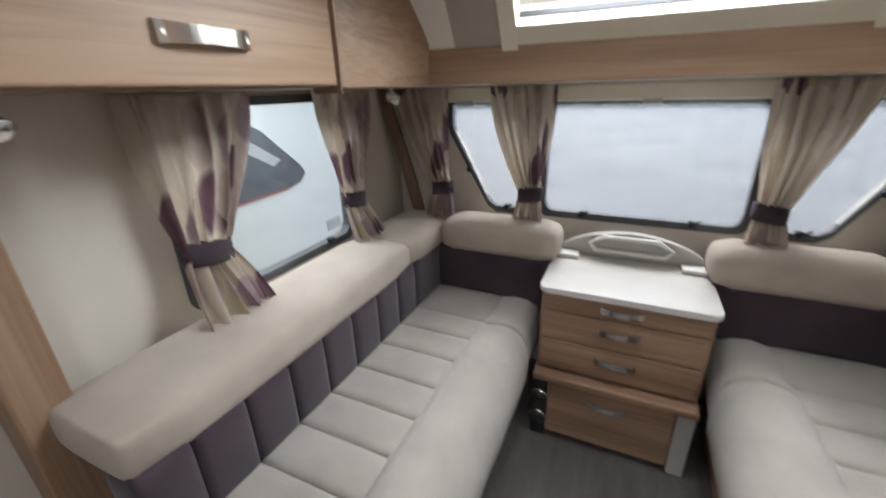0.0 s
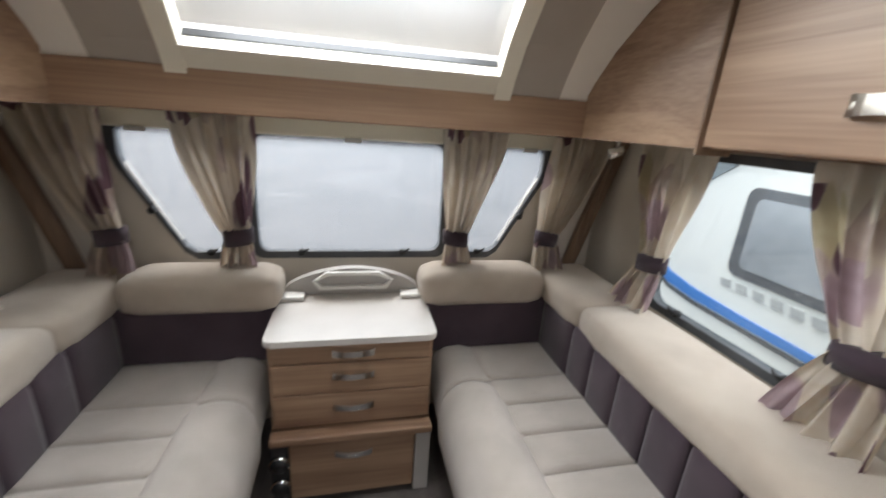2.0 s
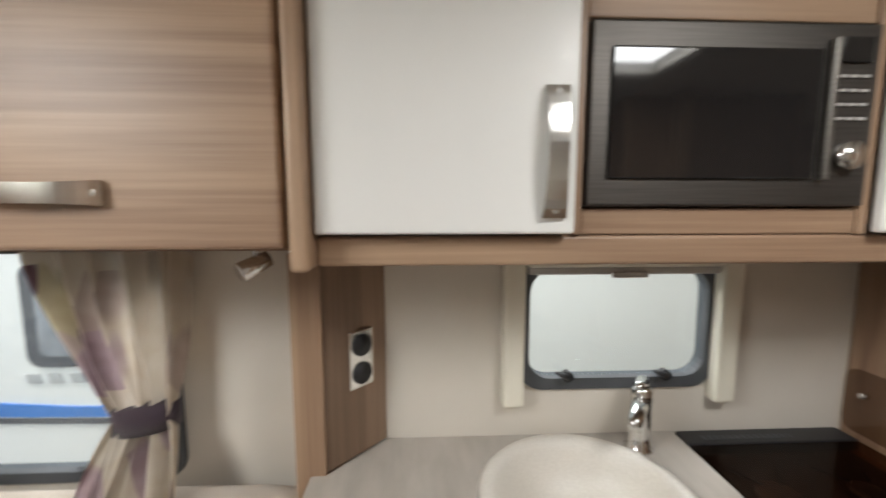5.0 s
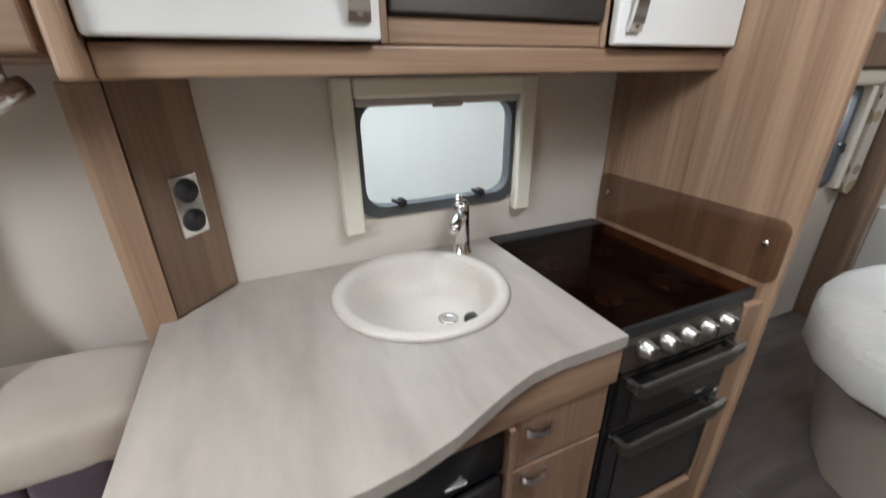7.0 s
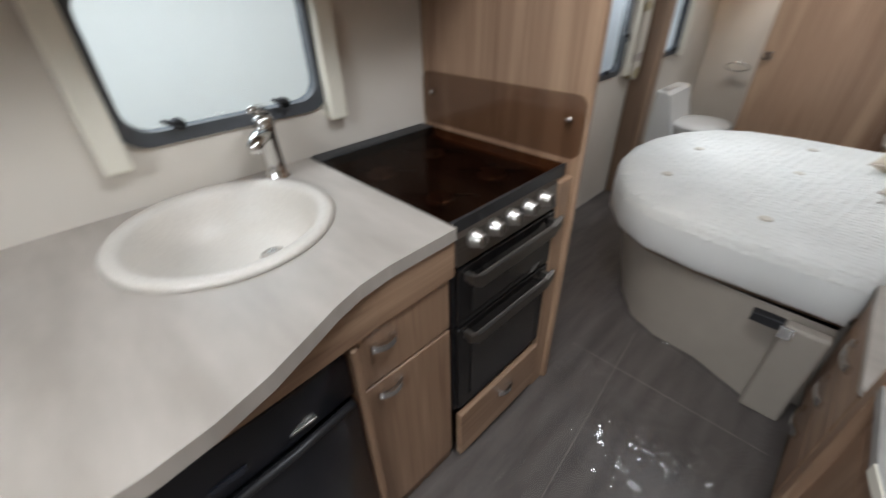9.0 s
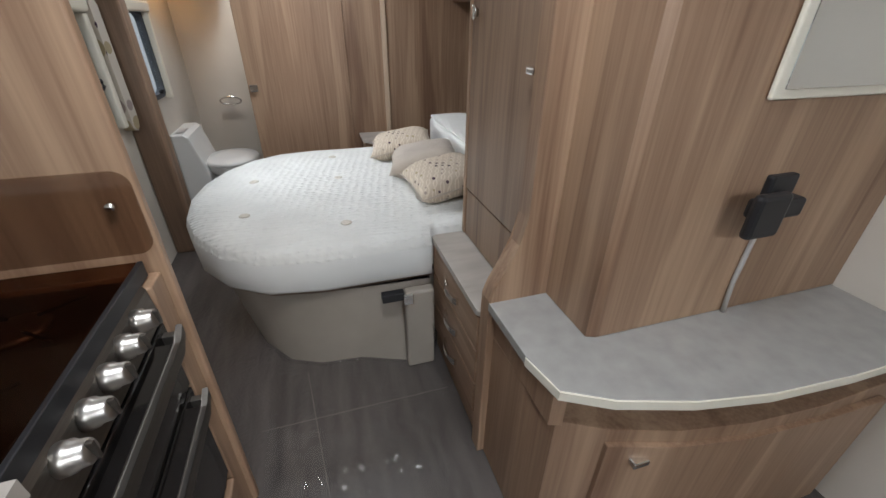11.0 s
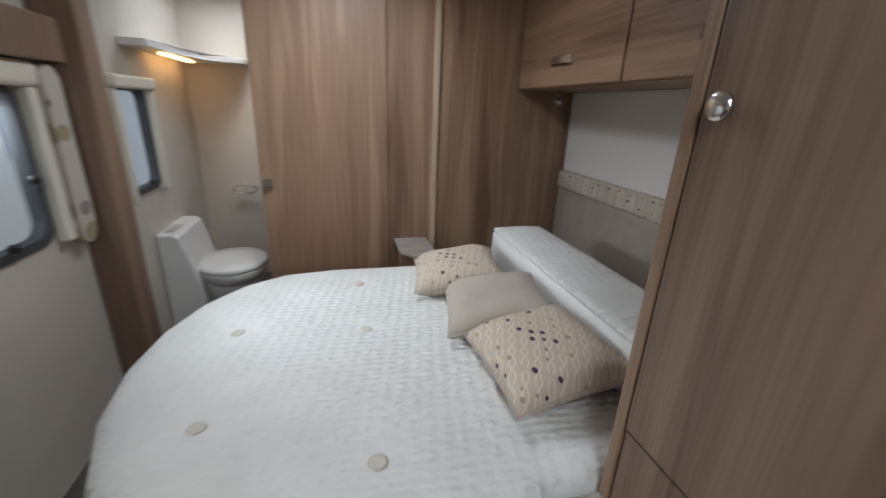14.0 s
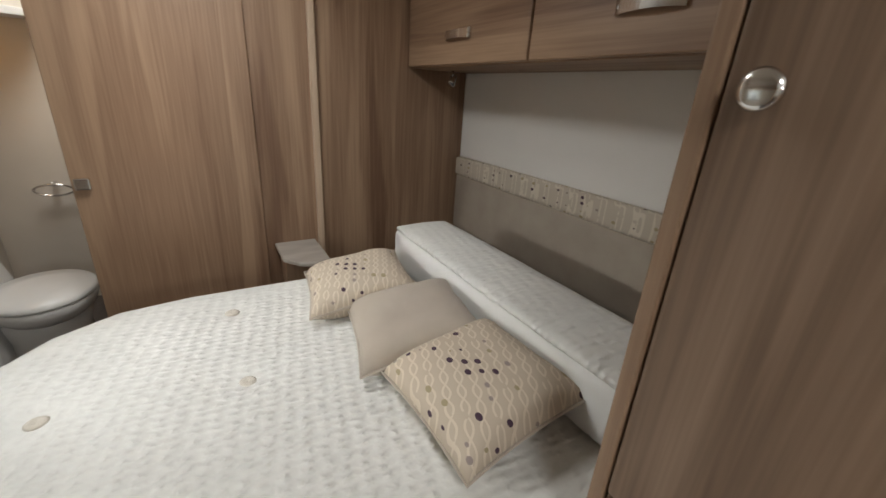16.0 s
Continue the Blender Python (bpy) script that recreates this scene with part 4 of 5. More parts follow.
ck = thing("cooker", (0.85, -0.82, 0), label="stainless steel slot-in cooker with dark glass lid and knobs", category="cooker")
CY0, CY1 = -0.992, -0.58
box("body", (0.585, W - 0.05, CY0, CY1, 0.25, 0.868), BLACK, ck, 0.003)
box("hob_plate", (0.592, W - 0.02, -1.02, CY1 - 0.006, 0.869, 0.874), varied("dark_enamel", (0.05, 0.04, 0.036), (0.08, 0.066, 0.058), 6, 0.35), ck, 0.002, label="dark enamel hob plate")
for bx, by, br in ((0.73, -0.69, 0.038), (0.73, -0.90, 0.046), (0.97, -0.69, 0.046), (0.97, -0.90, 0.034)):
    lathe("burner", (bx, by, 0.874), [(0.0, 0.0), (br, 0.0), (br, 0.006), (br * 0.8, 0.010), (0.0, 0.011)], SATIN, ck, 24, label="round gas burner cap")
    for k in range(4):
        a = radians(45 + 90 * k)
        tube("pan_support", [(bx + 0.03 * math.cos(a), by + 0.03 * math.sin(a), 0.887), (bx + 0.11 * math.cos(a), by + 0.09 * math.sin(a), 0.887)], 0.003, BLACK, ck, 6)
lid = box("hob_lid", (0.590, W - 0.075, -1.035, CY1, 0.897, 0.906), LID_GLASS, ck, 0.003, 3, label="dark brown glass hob lid")
box("lid_hinge", (W - 0.074, W - 0.012, -1.035, CY1, 0.876, 0.908), BLACK, ck, 0.003)
for k in range(14):
    box("vent_slot", (W - 0.058, W - 0.040, CY1 - 0.06 - 0.018 * k, CY1 - 0.05 - 0.018 * k, 0.9085, 0.9095), RUBBER, ck, 0)
box("lid_rim", (0.580, 0.5895, -1.035, CY1, 0.872, 0.907), BLACK, ck, 0.002)
prism("knob_panel", [(0.595, 0.795), (0.568, 0.795), (0.574, 0.866), (0.59, 0.894), (0.595, 0.894)], "y", CY0, CY1, STEEL, ck, 0.003, label="brushed steel sloping knob panel")
for k in range(5):
    y = CY1 - 0.058 - 0.068 * k
    kb = mesh_object("knob", bm_tube(bmesh.new(), [(0.574, y, 0.848), (0.56, y, 0.850), (0.558, y, 0.850), (0.542, y, 0.852), (0.539, y, 0.8525)], [0.023, 0.022, 0.019, 0.017, 0.014], 20), SATIN, ck, True, label="satin chrome control knob")
    bm = bmesh.new()
    bm_box(bm, 0.533, 0.542, y - 0.003, y + 0.003, 0.838, 0.868, 0.001)
    mesh_object("grip", bm, STEEL, kb)
for z0, z1 in ((0.605, 0.785), (0.27, 0.597)):
    d = box("oven_door", (0.567, 0.596, CY0 + 0.004, CY1 - 0.004, z0, z1), OVENGLASS, ck, 0.004, label="dark glass oven door")
    pts = [(CY0 + 0.015, z1 - 0.030), (CY0 + 0.05, z1 - 0.055), (CY1 - 0.05, z1 - 0.055), (CY1 - 0.015, z1 - 0.030), (CY1 - 0.015, z1 - 0.004), (CY1 - 0.05, z1 - 0.024), (CY0 + 0.05, z1 - 0.024), (CY0 + 0.015, z1 - 0.004)]
    prism("handle", pts, "x", 0.532, 0.546, STEEL, d, 0.003, label="steel bar handle")
    for y in (CY0 + 0.03, CY1 - 0.03):
        box("handle_foot", (0.545, 0.568, y - 0.008, y + 0.008, z1 - 0.036, z1 - 0.014), STEEL, d, 0.002)
    box("door_window", (0.563, 0.5665, CY0 + 0.05, CY1 - 0.05, z0 + 0.03, z1 - 0.075), material("oven_window", (0.03, 0.028, 0.027), 0.12), d, 0.003)
box("toe_gap", (0.60, W - 0.05, CY0, CY1, 0.244, 0.249), BLACK, ck, 0)
d = box("pan_drawer", (0.560, 0.582, CY0 + 0.004, CY1 - 0.004, 0.03, 0.238), WOOD_Y, ck, 0.005, label="wood veneer drawer front below the oven")
bow_handle(d, (0.560, -0.83, 0.185), (0.560, -0.76, 0.185), (-1, 0, 0), 0.016)
box("cooker_side_panel", (0.566, W - 0.003, -1.0585, CY0 - 0.002, 0.0, 0.866), WOOD_Z, None, 0.004, kind="structure", label="light wood veneer filler panel beside the cooker")

# partition beyond the cooker, full height, with the smoked splash panel
box("partition_kitchen", (0.552, W - 0.002, -1.085, -1.06, 0.0, 1.998), WOOD_Z, None, 0.006, 3, kind="structure", label="light wood veneer partition beside the cooker")
sp = thing("splash_panel", (0.86, -1.055, 0.91), label="smoked glass splash panel with chrome studs", category="splashback")
pl = prism("pane", rounded(0.556, W - 0.012, 0.915, 1.085, 0.03), "y", -1.0555, -1.0495, SMOKED, sp, 0)
for x in (0.60, 1.13):
    mesh_object("stud", bm_tube(bmesh.new(), [(x, -1.055, 1.02), (x, -1.043, 1.02)], 0.008, 12), CHROME, sp, True)

# window surround of the kitchen: side rails and blind cassette
kb = thing("kitchen_blind", (1.16, -0.41, 1.0), label="cream blind rails and cassette round the kitchen window", category="blind")
for y0, y1 in ((-0.155, -0.100), (-0.715, -0.660)):
    box("rail", (1.145, W - 0.002, y0, y1, 1.0, 1.418), CREAM, kb, 0.008, 3)
box("cassette", (1.135, W - 0.002, -0.659, -0.156, 1.365, 1.418), CREAM, kb, 0.010, 3)
box("blind_roll", (1.150, W - 0.01, -0.655, -0.16, 1.345, 1.366), GREYPLASTIC, kb, 0.006)
box("clip", (1.140, 1.152, -0.46, -0.37, 1.338, 1.352), GREYPLASTIC, kb, 0.003)

# kitchen wall cupboards
kc = thing("kitchen_wall_cupboard", (1.0, -0.4, 1.42), label="wood wall cupboard with cream doors over the kitchen", category="wall cupboard")
box("bottom_shelf", (0.835, W - 0.002, -1.058, 0.271, 1.420, 1.470), WOOD_Y, kc, 0.006, 3)
box("carcass", (1.14, W - 0.002, -1.058, 0.271, 1.471, 1.998), WOOD_Y, kc, 0)
box("divider", (0.83, 1.139, -0.160, -0.146, 1.471, 1.998), WOOD_Z, kc, 0.002)
box("divider", (0.83, 1.139, -0.652, -0.638, 1.471, 1.998), WOOD_Z, kc, 0.002)
box("shelf", (0.835, 1.139, -0.637, -0.161, 1.471, 1.515), WOOD_Y, kc, 0.003)
box("head_panel", (0.835, 1.139, -0.637, -0.161, 1.812, 1.998), WOOD_Y, kc, 0.003)
d = box("door", (0.808, 0.829, -0.142, 0.268, 1.474, 1.99), WHITE, kc, 0.006, 3, label="glossy cream cupboard door")
bow_handle(d, (0.808, -0.105, 1.50), (0.808, -0.105, 1.70), (-1, 0, 0), 0.03)
d = box("door", (0.808, 0.829, -1.055, -0.656, 1.474, 1.99), WHITE, kc, 0.006, 3, label="glossy cream cupboard door")
bow_handle(d, (0.808, -0.70, 1.50), (0.808, -0.70, 1.70), (-1, 0, 0), 0.03)
mw = thing("microwave", (0.95, -0.40, 1.515), label="built-in microwave with steel trim and dark glass door", category="microwave")
box("case", (0.84, 1.13, -0.636, -0.162, 1.517, 1.808), BLACK, mw, 0.002)
box("trim", (0.822, 0.839, -0.634, -0.163, 1.518, 1.806), varied("dark_brushed_trim", (0.085, 0.078, 0.071), (0.11, 0.10, 0.092), 8, 0.5, metal=1.0, stretch=(1, 1, 30)), mw, 0.004)
box("door_glass", (0.817, 0.8215, -0.535, -0.195, 1.562, 1.765), OVENGLASS, mw, 0.003, label="black glass door with mesh")
box("display", (0.817, 0.8215, -0.618, -0.565, 1.745, 1.785), OVENGLASS, mw, 0.002)
for i in range(4):
    for j in range(3):
        box("button", (0.8175, 0.8215, -0.615 + 0.018 * j, -0.603 + 0.018 * j, 1.722 - 0.022 * i, 1.727 - 0.022 * i), GREYPLASTIC, mw, 0.001)
mesh_object("dial", bm_tube(bmesh.new(), [(0.8215, -0.59, 1.60), (0.805, -0.59, 1.60)], 0.022, 24), CHROME, mw, True)
mesh_object("door_bar", bm_box(bmesh.new(), 0.806, 0.8215, -0.553, -0.543, 1.56, 1.78, 0.003), STEEL, mw)


def spot_lamp(p, along):
    p, along = Vector(p), Vector(along)
    r = thing("spot_lamp", p, label="small chrome reading spot under the locker", category="spot lamp", group="reading spots")
    mesh_object("stem", bm_tube(bmesh.new(), [p, p - Vector((0, 0, 0.035))], 0.006, 8), CHROME, r, True)
    q = p - Vector((0, 0, 0.045))
    mesh_object("head", bm_tube(bmesh.new(), [q - along * 0.03, q + along * 0.035, q + along * 0.037], [0.017, 0.021, 0.018], 16), CHROME, r, True)


spot_lamp((0.98, 0.43, 1.447), (-0.6, 0.6, -0.35))
spot_lamp((0.98, 1.60, 1.447), (-0.7, 0.3, -0.3))
spot_lamp((-0.98, 1.60, 1.447), (0.7, 0.3, -0.3))
spot_lamp((-0.98, 0.38, 1.447), (0.7, 0.3, -0.3))
cs = thing("ceiling_speaker", (0.70, 1.02, 1.93), label="round black ceiling speaker", category="speaker")
mesh_object("grille", bm_tube(bmesh.new(), [(0.70, 1.03, 1.965), (0.70, 1.012, 1.93)], 0.072, 24), BLACK, cs, True)

# ---- cabinet by the doorway ----
cb = thing("sideboard_cabinet", (-0.7, -0.8, 0), label="wood veneer cabinet with grey worktop and open shelf", category="cabinet")
curve = [(-0.172, -1.02), (-0.176, -0.80), (-0.200, -0.69), (-0.30, -0.635), (-0.46, -0.585), (-0.63, -0.555), (-0.85, -0.54), (-W + 0.003, -0.535)]
prism("worktop", curve + [(-W + 0.003, -1.02)], "z", 0.628, 0.656, varied("grey_laminate", (0.30, 0.29, 0.275), (0.36, 0.35, 0.33), 20, 0.4), cb, 0.002, 2, label="grey laminate worktop with a curved front")
ribbon = curve[1:]
prism("edge_band", [(x + 0.003, y + 0.004) for x, y in ribbon] + [(x - 0.001, y + 0.0005) for x, y in ribbon][::-1], "z", 0.630, 0.654, CREAM, cb, 0, label="pale edge band")
inset = [(x - 0.02, y - 0.015) for x, y in curve[1:-1]]
prism("body", [(-0.195, -1.02)] + inset + [(-W + 0.003, -0.56), (-W + 0.003, -1.02)], "z", 0.0, 0.53, WOOD_Z, cb, 0.003)
prism("side", [(-0.195, -1.02), (-0.195, -0.70), (-0.225, -0.69), (-0.225, -1.02)], "z", 0.531, 0.627, WOOD_Z, cb, 0.002)
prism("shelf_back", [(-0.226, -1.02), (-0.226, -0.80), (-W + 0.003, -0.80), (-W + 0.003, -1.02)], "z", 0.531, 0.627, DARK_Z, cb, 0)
p0, p1 = Vector((-0.30, -0.652, 0)), Vector((-0.80, -0.556, 0))
fl = [(-0.225, -0.703), (-0.32, -0.650), (-0.48, -0.600), (-0.65, -0.570), (-0.87, -0.555), (-1.10, -0.551)]
prism("door", [(x, y + 0.012) for x, y in fl[1:]] + [(x, y - 0.004) for x, y in fl[1:]][::-1], "z", 0.05, 0.488, WOOD_Z, cb, 0.003)
box("knob", (-0.42, -0.375, -0.622, -0.598, 0.43, 0.448), CHROME, cb, 0.004)
# curved gable and column above the cabinet
gable = [(-0.172, 0.0), (-0.172, 0.66), (-0.185, 0.70), (-0.215, 0.755), (-0.248, 0.82), (-0.262, 0.90), (-0.262, 1.998), (-0.42, 1.998), (-0.42, 0.0)]
prism("gable_panel", gable, "y", -1.062, -1.006, WOOD_Z, None, 0.004, kind="structure", label="wood veneer gable with a swept front edge")
prism("tv_column", [(-0.345, -1.0055), (-0.345, -0.815), (-0.368, -0.805), (-W + 0.003, -0.800), (-W + 0.003, -1.0055)], "z", 0.657, 1.998, WOOD_Z, None, 0.003, kind="structure", label="wood veneer column above the cabinet")
tv = thing("television_bracket", (-0.75, -0.78, 0.95), label="black swivelling television bracket on the wood column", category="bracket")
box("plate", (-0.80, -0.72, -0.806, -0.785, 0.92, 1.04), BLACK, tv, 0.006)
box("arm", (-0.79, -0.66, -0.784, -0.745, 0.955, 1.0), BLACK, tv, 0.008)
box("head", (-0.70, -0.61, -0.744, -0.72, 0.93, 1.03), BLACK, tv, 0.01)
bm = bmesh.new()
bm_tube(bm, [(-0.755, -0.795, 0.92), (-0.752, -0.797, 0.75), (-0.754, -0.792, 0.66)], 0.006, 8)
mesh_object("cable", bm, GREYPLASTIC, tv, True)
wp = thing("mirror_panel", (-0.8, -0.8, 1.2), label="framed pale mirror on the wood column", category="mirror")
box("frame", (-1.10, -0.62, -0.800, -0.788, 1.20, 1.75), CREAM, wp, 0.004)
box("glass", (-1.08, -0.64, -0.787, -0.784, 1.22, 1.73), material("mirror_silver", (0.85, 0.87, 0.87), 0.03, 1.0), wp, 0.001)

# ---- bedroom ----
wd = thing("wardrobe", (-0.7, -1.27, 0.58), label="tall wood veneer wardrobe with a chrome round knob", category="wardrobe")
box("carcass", (-W + 0.003, -0.322, -1.552, -1.066, 0.582, 1.998), WOOD_Z, wd, 0.003)
# DARK_Z on rail and door puts the aisle face's shade into the colour
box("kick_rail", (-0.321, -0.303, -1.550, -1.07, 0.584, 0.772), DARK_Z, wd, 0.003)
box("door", (-0.321, -0.299, -1.550, -1.085, 0.777, 1.985), DARK_Z, wd, 0.005, 3, label="wood veneer wardrobe door, darkened for the shade on it")
mesh_object("knob", bm_tube(bmesh.new(), [(-0.300, -1.512, 1.350), (-0.292, -1.512, 1.350), (-0.291, -1.512, 1.350), (-0.284, -1.512, 1.350), (-0.281, -1.512, 1.350)], [0.012, 0.012, 0.019, 0.020, 0.014], 24), CHROME, wd, True, label="round chrome push-button knob")
box("catch", (-0.300, -0.262, -1.105, -1.07, 1.222, 1.238), CHROME, wd, 0.004)
box("trim_post", (-0.36, -0.298, -1.578, -1.553, 0.584, 1.998), WOOD_Z, wd, 0.004, label="light wood edge post")

db = thing("drawer_unit", (-0.5, -1.25, 0), label="wood veneer drawer unit with grey top under the wardrobe", category="drawer unit")
box("body", (-W + 0.003, -0.192, -1.572, -1.066, 0.0, 0.555), WOOD_Y, db, 0.003)
prism("top", rounded(-W + 0.003, -0.168, -1.578, -1.066, 0.02), "z", 0.556, 0.579, WORKTOP, db, 0.005, 3, label="grey laminate top")
for z0, z1 in ((0.415, 0.55), (0.27, 0.41), (0.125, 0.265)):
    d = box("drawer_front", (-0.191, -0.173, -1.566, -1.075, z0, z1), WOOD_Y, db, 0.004)
    bow_handle(d, (-0.173, -1.38, (z0 + z1) / 2), (-0.173, -1.25, (z0 + z1) / 2), (1, 0, 0), 0.022)


def mattress_outline(grow=0.0):
    pts = [(-0.86, -1.585 + grow), (-0.17, -1.585 + grow), (-0.155, -1.515 + grow), (0.27, -1.515 + grow)]
    for k in range(1, 10):
        a = radians(90 - 18 * k)
        pts.append((0.27 + (0.55 + grow) * math.cos(a) ** 0.85 if math.cos(a) > 0 else 0.27, -2.188 + (0.673 + grow) * math.sin(a)))
    pts += [(0.27, -2.861 - grow), (-0.86, -2.861 - grow)]
    return pts


bed = thing("island_bed", (0, -2.1, 0), label="island bed with a white quilted round-ended mattress", category="bed")


def swept_block(name, z0, z1, r, mat, grow, root, shrink_low=0.0, dimples=(), side_mat=None):
    base = mattress_outline(grow)
    fine = []
    for p, q in zip(base, base[1:] + base[:1]):
        n = max(1, int((Vector(p) - Vector(q)).length / 0.06))
        fine += [(p[0] + (q[0] - p[0]) * i / n, p[1] + (q[1] - p[1]) * i / n) for i in range(n)]
    cx, cy = -0.1, -2.188
    levels = [(z0, 0.012 + shrink_low), (z0 + 0.012, 0.003 + shrink_low), (z0 + 0.4 * (z1 - z0), shrink_low * 0.5), (z1 - r, 0.0), (z1 - 0.3 * r, 0.22 * r), (z1, r)]
    bm = bmesh.new()
    rings = []
    for z, pull in levels:
        row = []
        for x, y in fine:
            d = Vector((cx - x, cy - y))
            d = d.normalized() * pull
            row.append(bm.verts.new((x + d.x, y + d.y, z)))
        rings.append(row)
    m = len(fine)
    for a, b in zip(rings, rings[1:]):
        for k in range(m):
            bm.faces.new((a[k], a[(k + 1) % m], b[(k + 1) % m], b[k]))
    bm.faces.new(rings[0])
    last = rings[-1]
    steps = 14
    for sidx in range(1, steps):
        t = sidx / steps
        row = [bm.verts.new((v.co.x + (cx - v.co.x) * t, v.co.y + (cy - v.co.y) * t, z1 + 0.014 * (1 - (1 - t) ** 2))) for v in rings[-1]]
        for v in row:
            for px, py in dimples:
                v.co.z -= 0.016 * math.exp(-((v.co.x - px) ** 2 + (v.co.y - py) ** 2) / 0.0016)
        for k in range(m):
            bm.faces.new((last[k], last[(k + 1) % m], row[(k + 1) % m], row[k]))
        last = row
    bm.faces.new(last)
    ob = mesh_object(name, bm, mat, root, True)
    if side_mat is not None:
        ob.data.materials.append(side_mat)
        spot = bed.location.z
        for f in ob.data.polygons:
            if f.center.z + spot < z1 - r:
                f.material_index = 1
    return ob


TUFT = varied("tuft_thread", (0.56, 0.52, 0.45), (0.64, 0.60, 0.53), 90, 0.9, 0.3, fine=1.0)
TUFTS = [(0.15, -1.72), (0.55, -1.90), (0.14, -2.268), (0.55, -2.32), (0.146, -2.649), (-0.25, -1.85)]
swept_block("mattress", 0.43, 0.612, 0.05, QUILT, 0.0, bed, dimples=TUFTS, side_mat=TICKING)
for x, y in TUFTS:
    mesh_object("tuft", bm_lathe(bmesh.new(), (x, y, 0.612), [(0.0, 0.002), (0.010, 0.005), (0.018, 0.004), (0.023, 0.0)], 12), TUFT, bed, True, label="beige mattress button tuft")


def piping(outline, z, mat, root, r=0.005):
    pts = [(x, y, z) for x, y in outline]
    mesh_object("piping", bm_tube(bmesh.new(), pts, r, 6), mat, root, True)


o = mattress_outline(-0.012)
piping(o[2:-1], 0.572, TICKING, bed)
swept_block("bed_board", 0.402, 0.429, 0.006, DARK_Z, -0.03, bed)
foot = [(-0.86, -1.60), (-0.155, -1.60), (-0.15, -1.50), (-0.03, -1.51), (0.16, -1.585), (0.33, -1.60), (0.46, -1.66), (0.575, -1.81), (0.62, -2.05), (0.60, -2.35), (0.45, -2.58), (0.15, -2.68), (-0.86, -2.68)]
rim = [(-0.86, -1.60), (-0.155, -1.60), (-0.15, -1.54), (0.0, -1.545), (0.20, -1.555), (0.36, -1.575), (0.53, -1.67), (0.68, -1.85), (0.745, -2.1), (0.72, -2.4), (0.55, -2.67), (0.2, -2.80), (-0.86, -2.80)]
bm = bmesh.new()
low = [bm.verts.new((x, y, 0.0)) for x, y in foot]
mid = [bm.verts.new((p[0] * 0.42 + q[0] * 0.58, p[1] * 0.42 + q[1] * 0.58, 0.22)) for p, q in zip(foot, rim)]
high = [bm.verts.new((x, y, 0.401)) for x, y in rim]
for a, b in ((low, mid), (mid, high)):
    for i in range(len(foot)):
        j = (i + 1) % len(foot)
        bm.faces.new((a[i], a[j], b[j], b[i]))
mesh_object("bed_box", bm, GREYBASE, bed, True, label="grey-beige boarded bed base tapering to the floor")
box("leg_board", (-0.150, -0.03, -1.512, -1.462, 0.0, 0.398), GREYBASE, bed, 0.012, 3)
box("hook", (-0.06, -0.02, -1.457, -1.446, 0.355, 0.40), CHROME, bed, 0.003)
box("catch_block", (-0.028, 0.06, -1.50, -1.465, 0.365, 0.40), BLACK, bed, 0.003)

# loose film gathered along the foot of the bed
bm = bmesh.new()
line = [Vector((x, y, 0)) for x, y in foot[3:10]]
path = []
for p, q in zip(line, line[1:]):
    for k in range(10):
        c = p.lerp(q, k / 10)
        out = Vector((q.y - p.y, p.x - q.x, 0)).normalized() * -1
        path.append(c + out * (0.018 + 0.010 * noise.noise(c * 14)) + Vector((0, 0, 0.006 + 0.004 * noise.noise(c * 23))))
bm_tube(bm, path, [0.006 + 0.005 * abs(noise.noise(c * 31)) for c in path], 6)
mesh_object("film_edge", bm, CLEAR_FILM, None, True, kind="structure", label="crumpled clear film edge along the foot of the bed").visible_shadow = False

bo = thing("bolster", (-0.65, -2.1, 0.62), label="white quilted bolster section at the head of the bed", category="bolster")
soft_box("block", (-0.755, -0.495, -2.80, -1.585, 0.622, 0.790), TICKING, bo, 0.03, 0.006)
soft_box("quilted_top", (-0.748, -0.503, -2.79, -1.59, 0.778, 0.804), QUILT, bo, 0.012, 0.006)


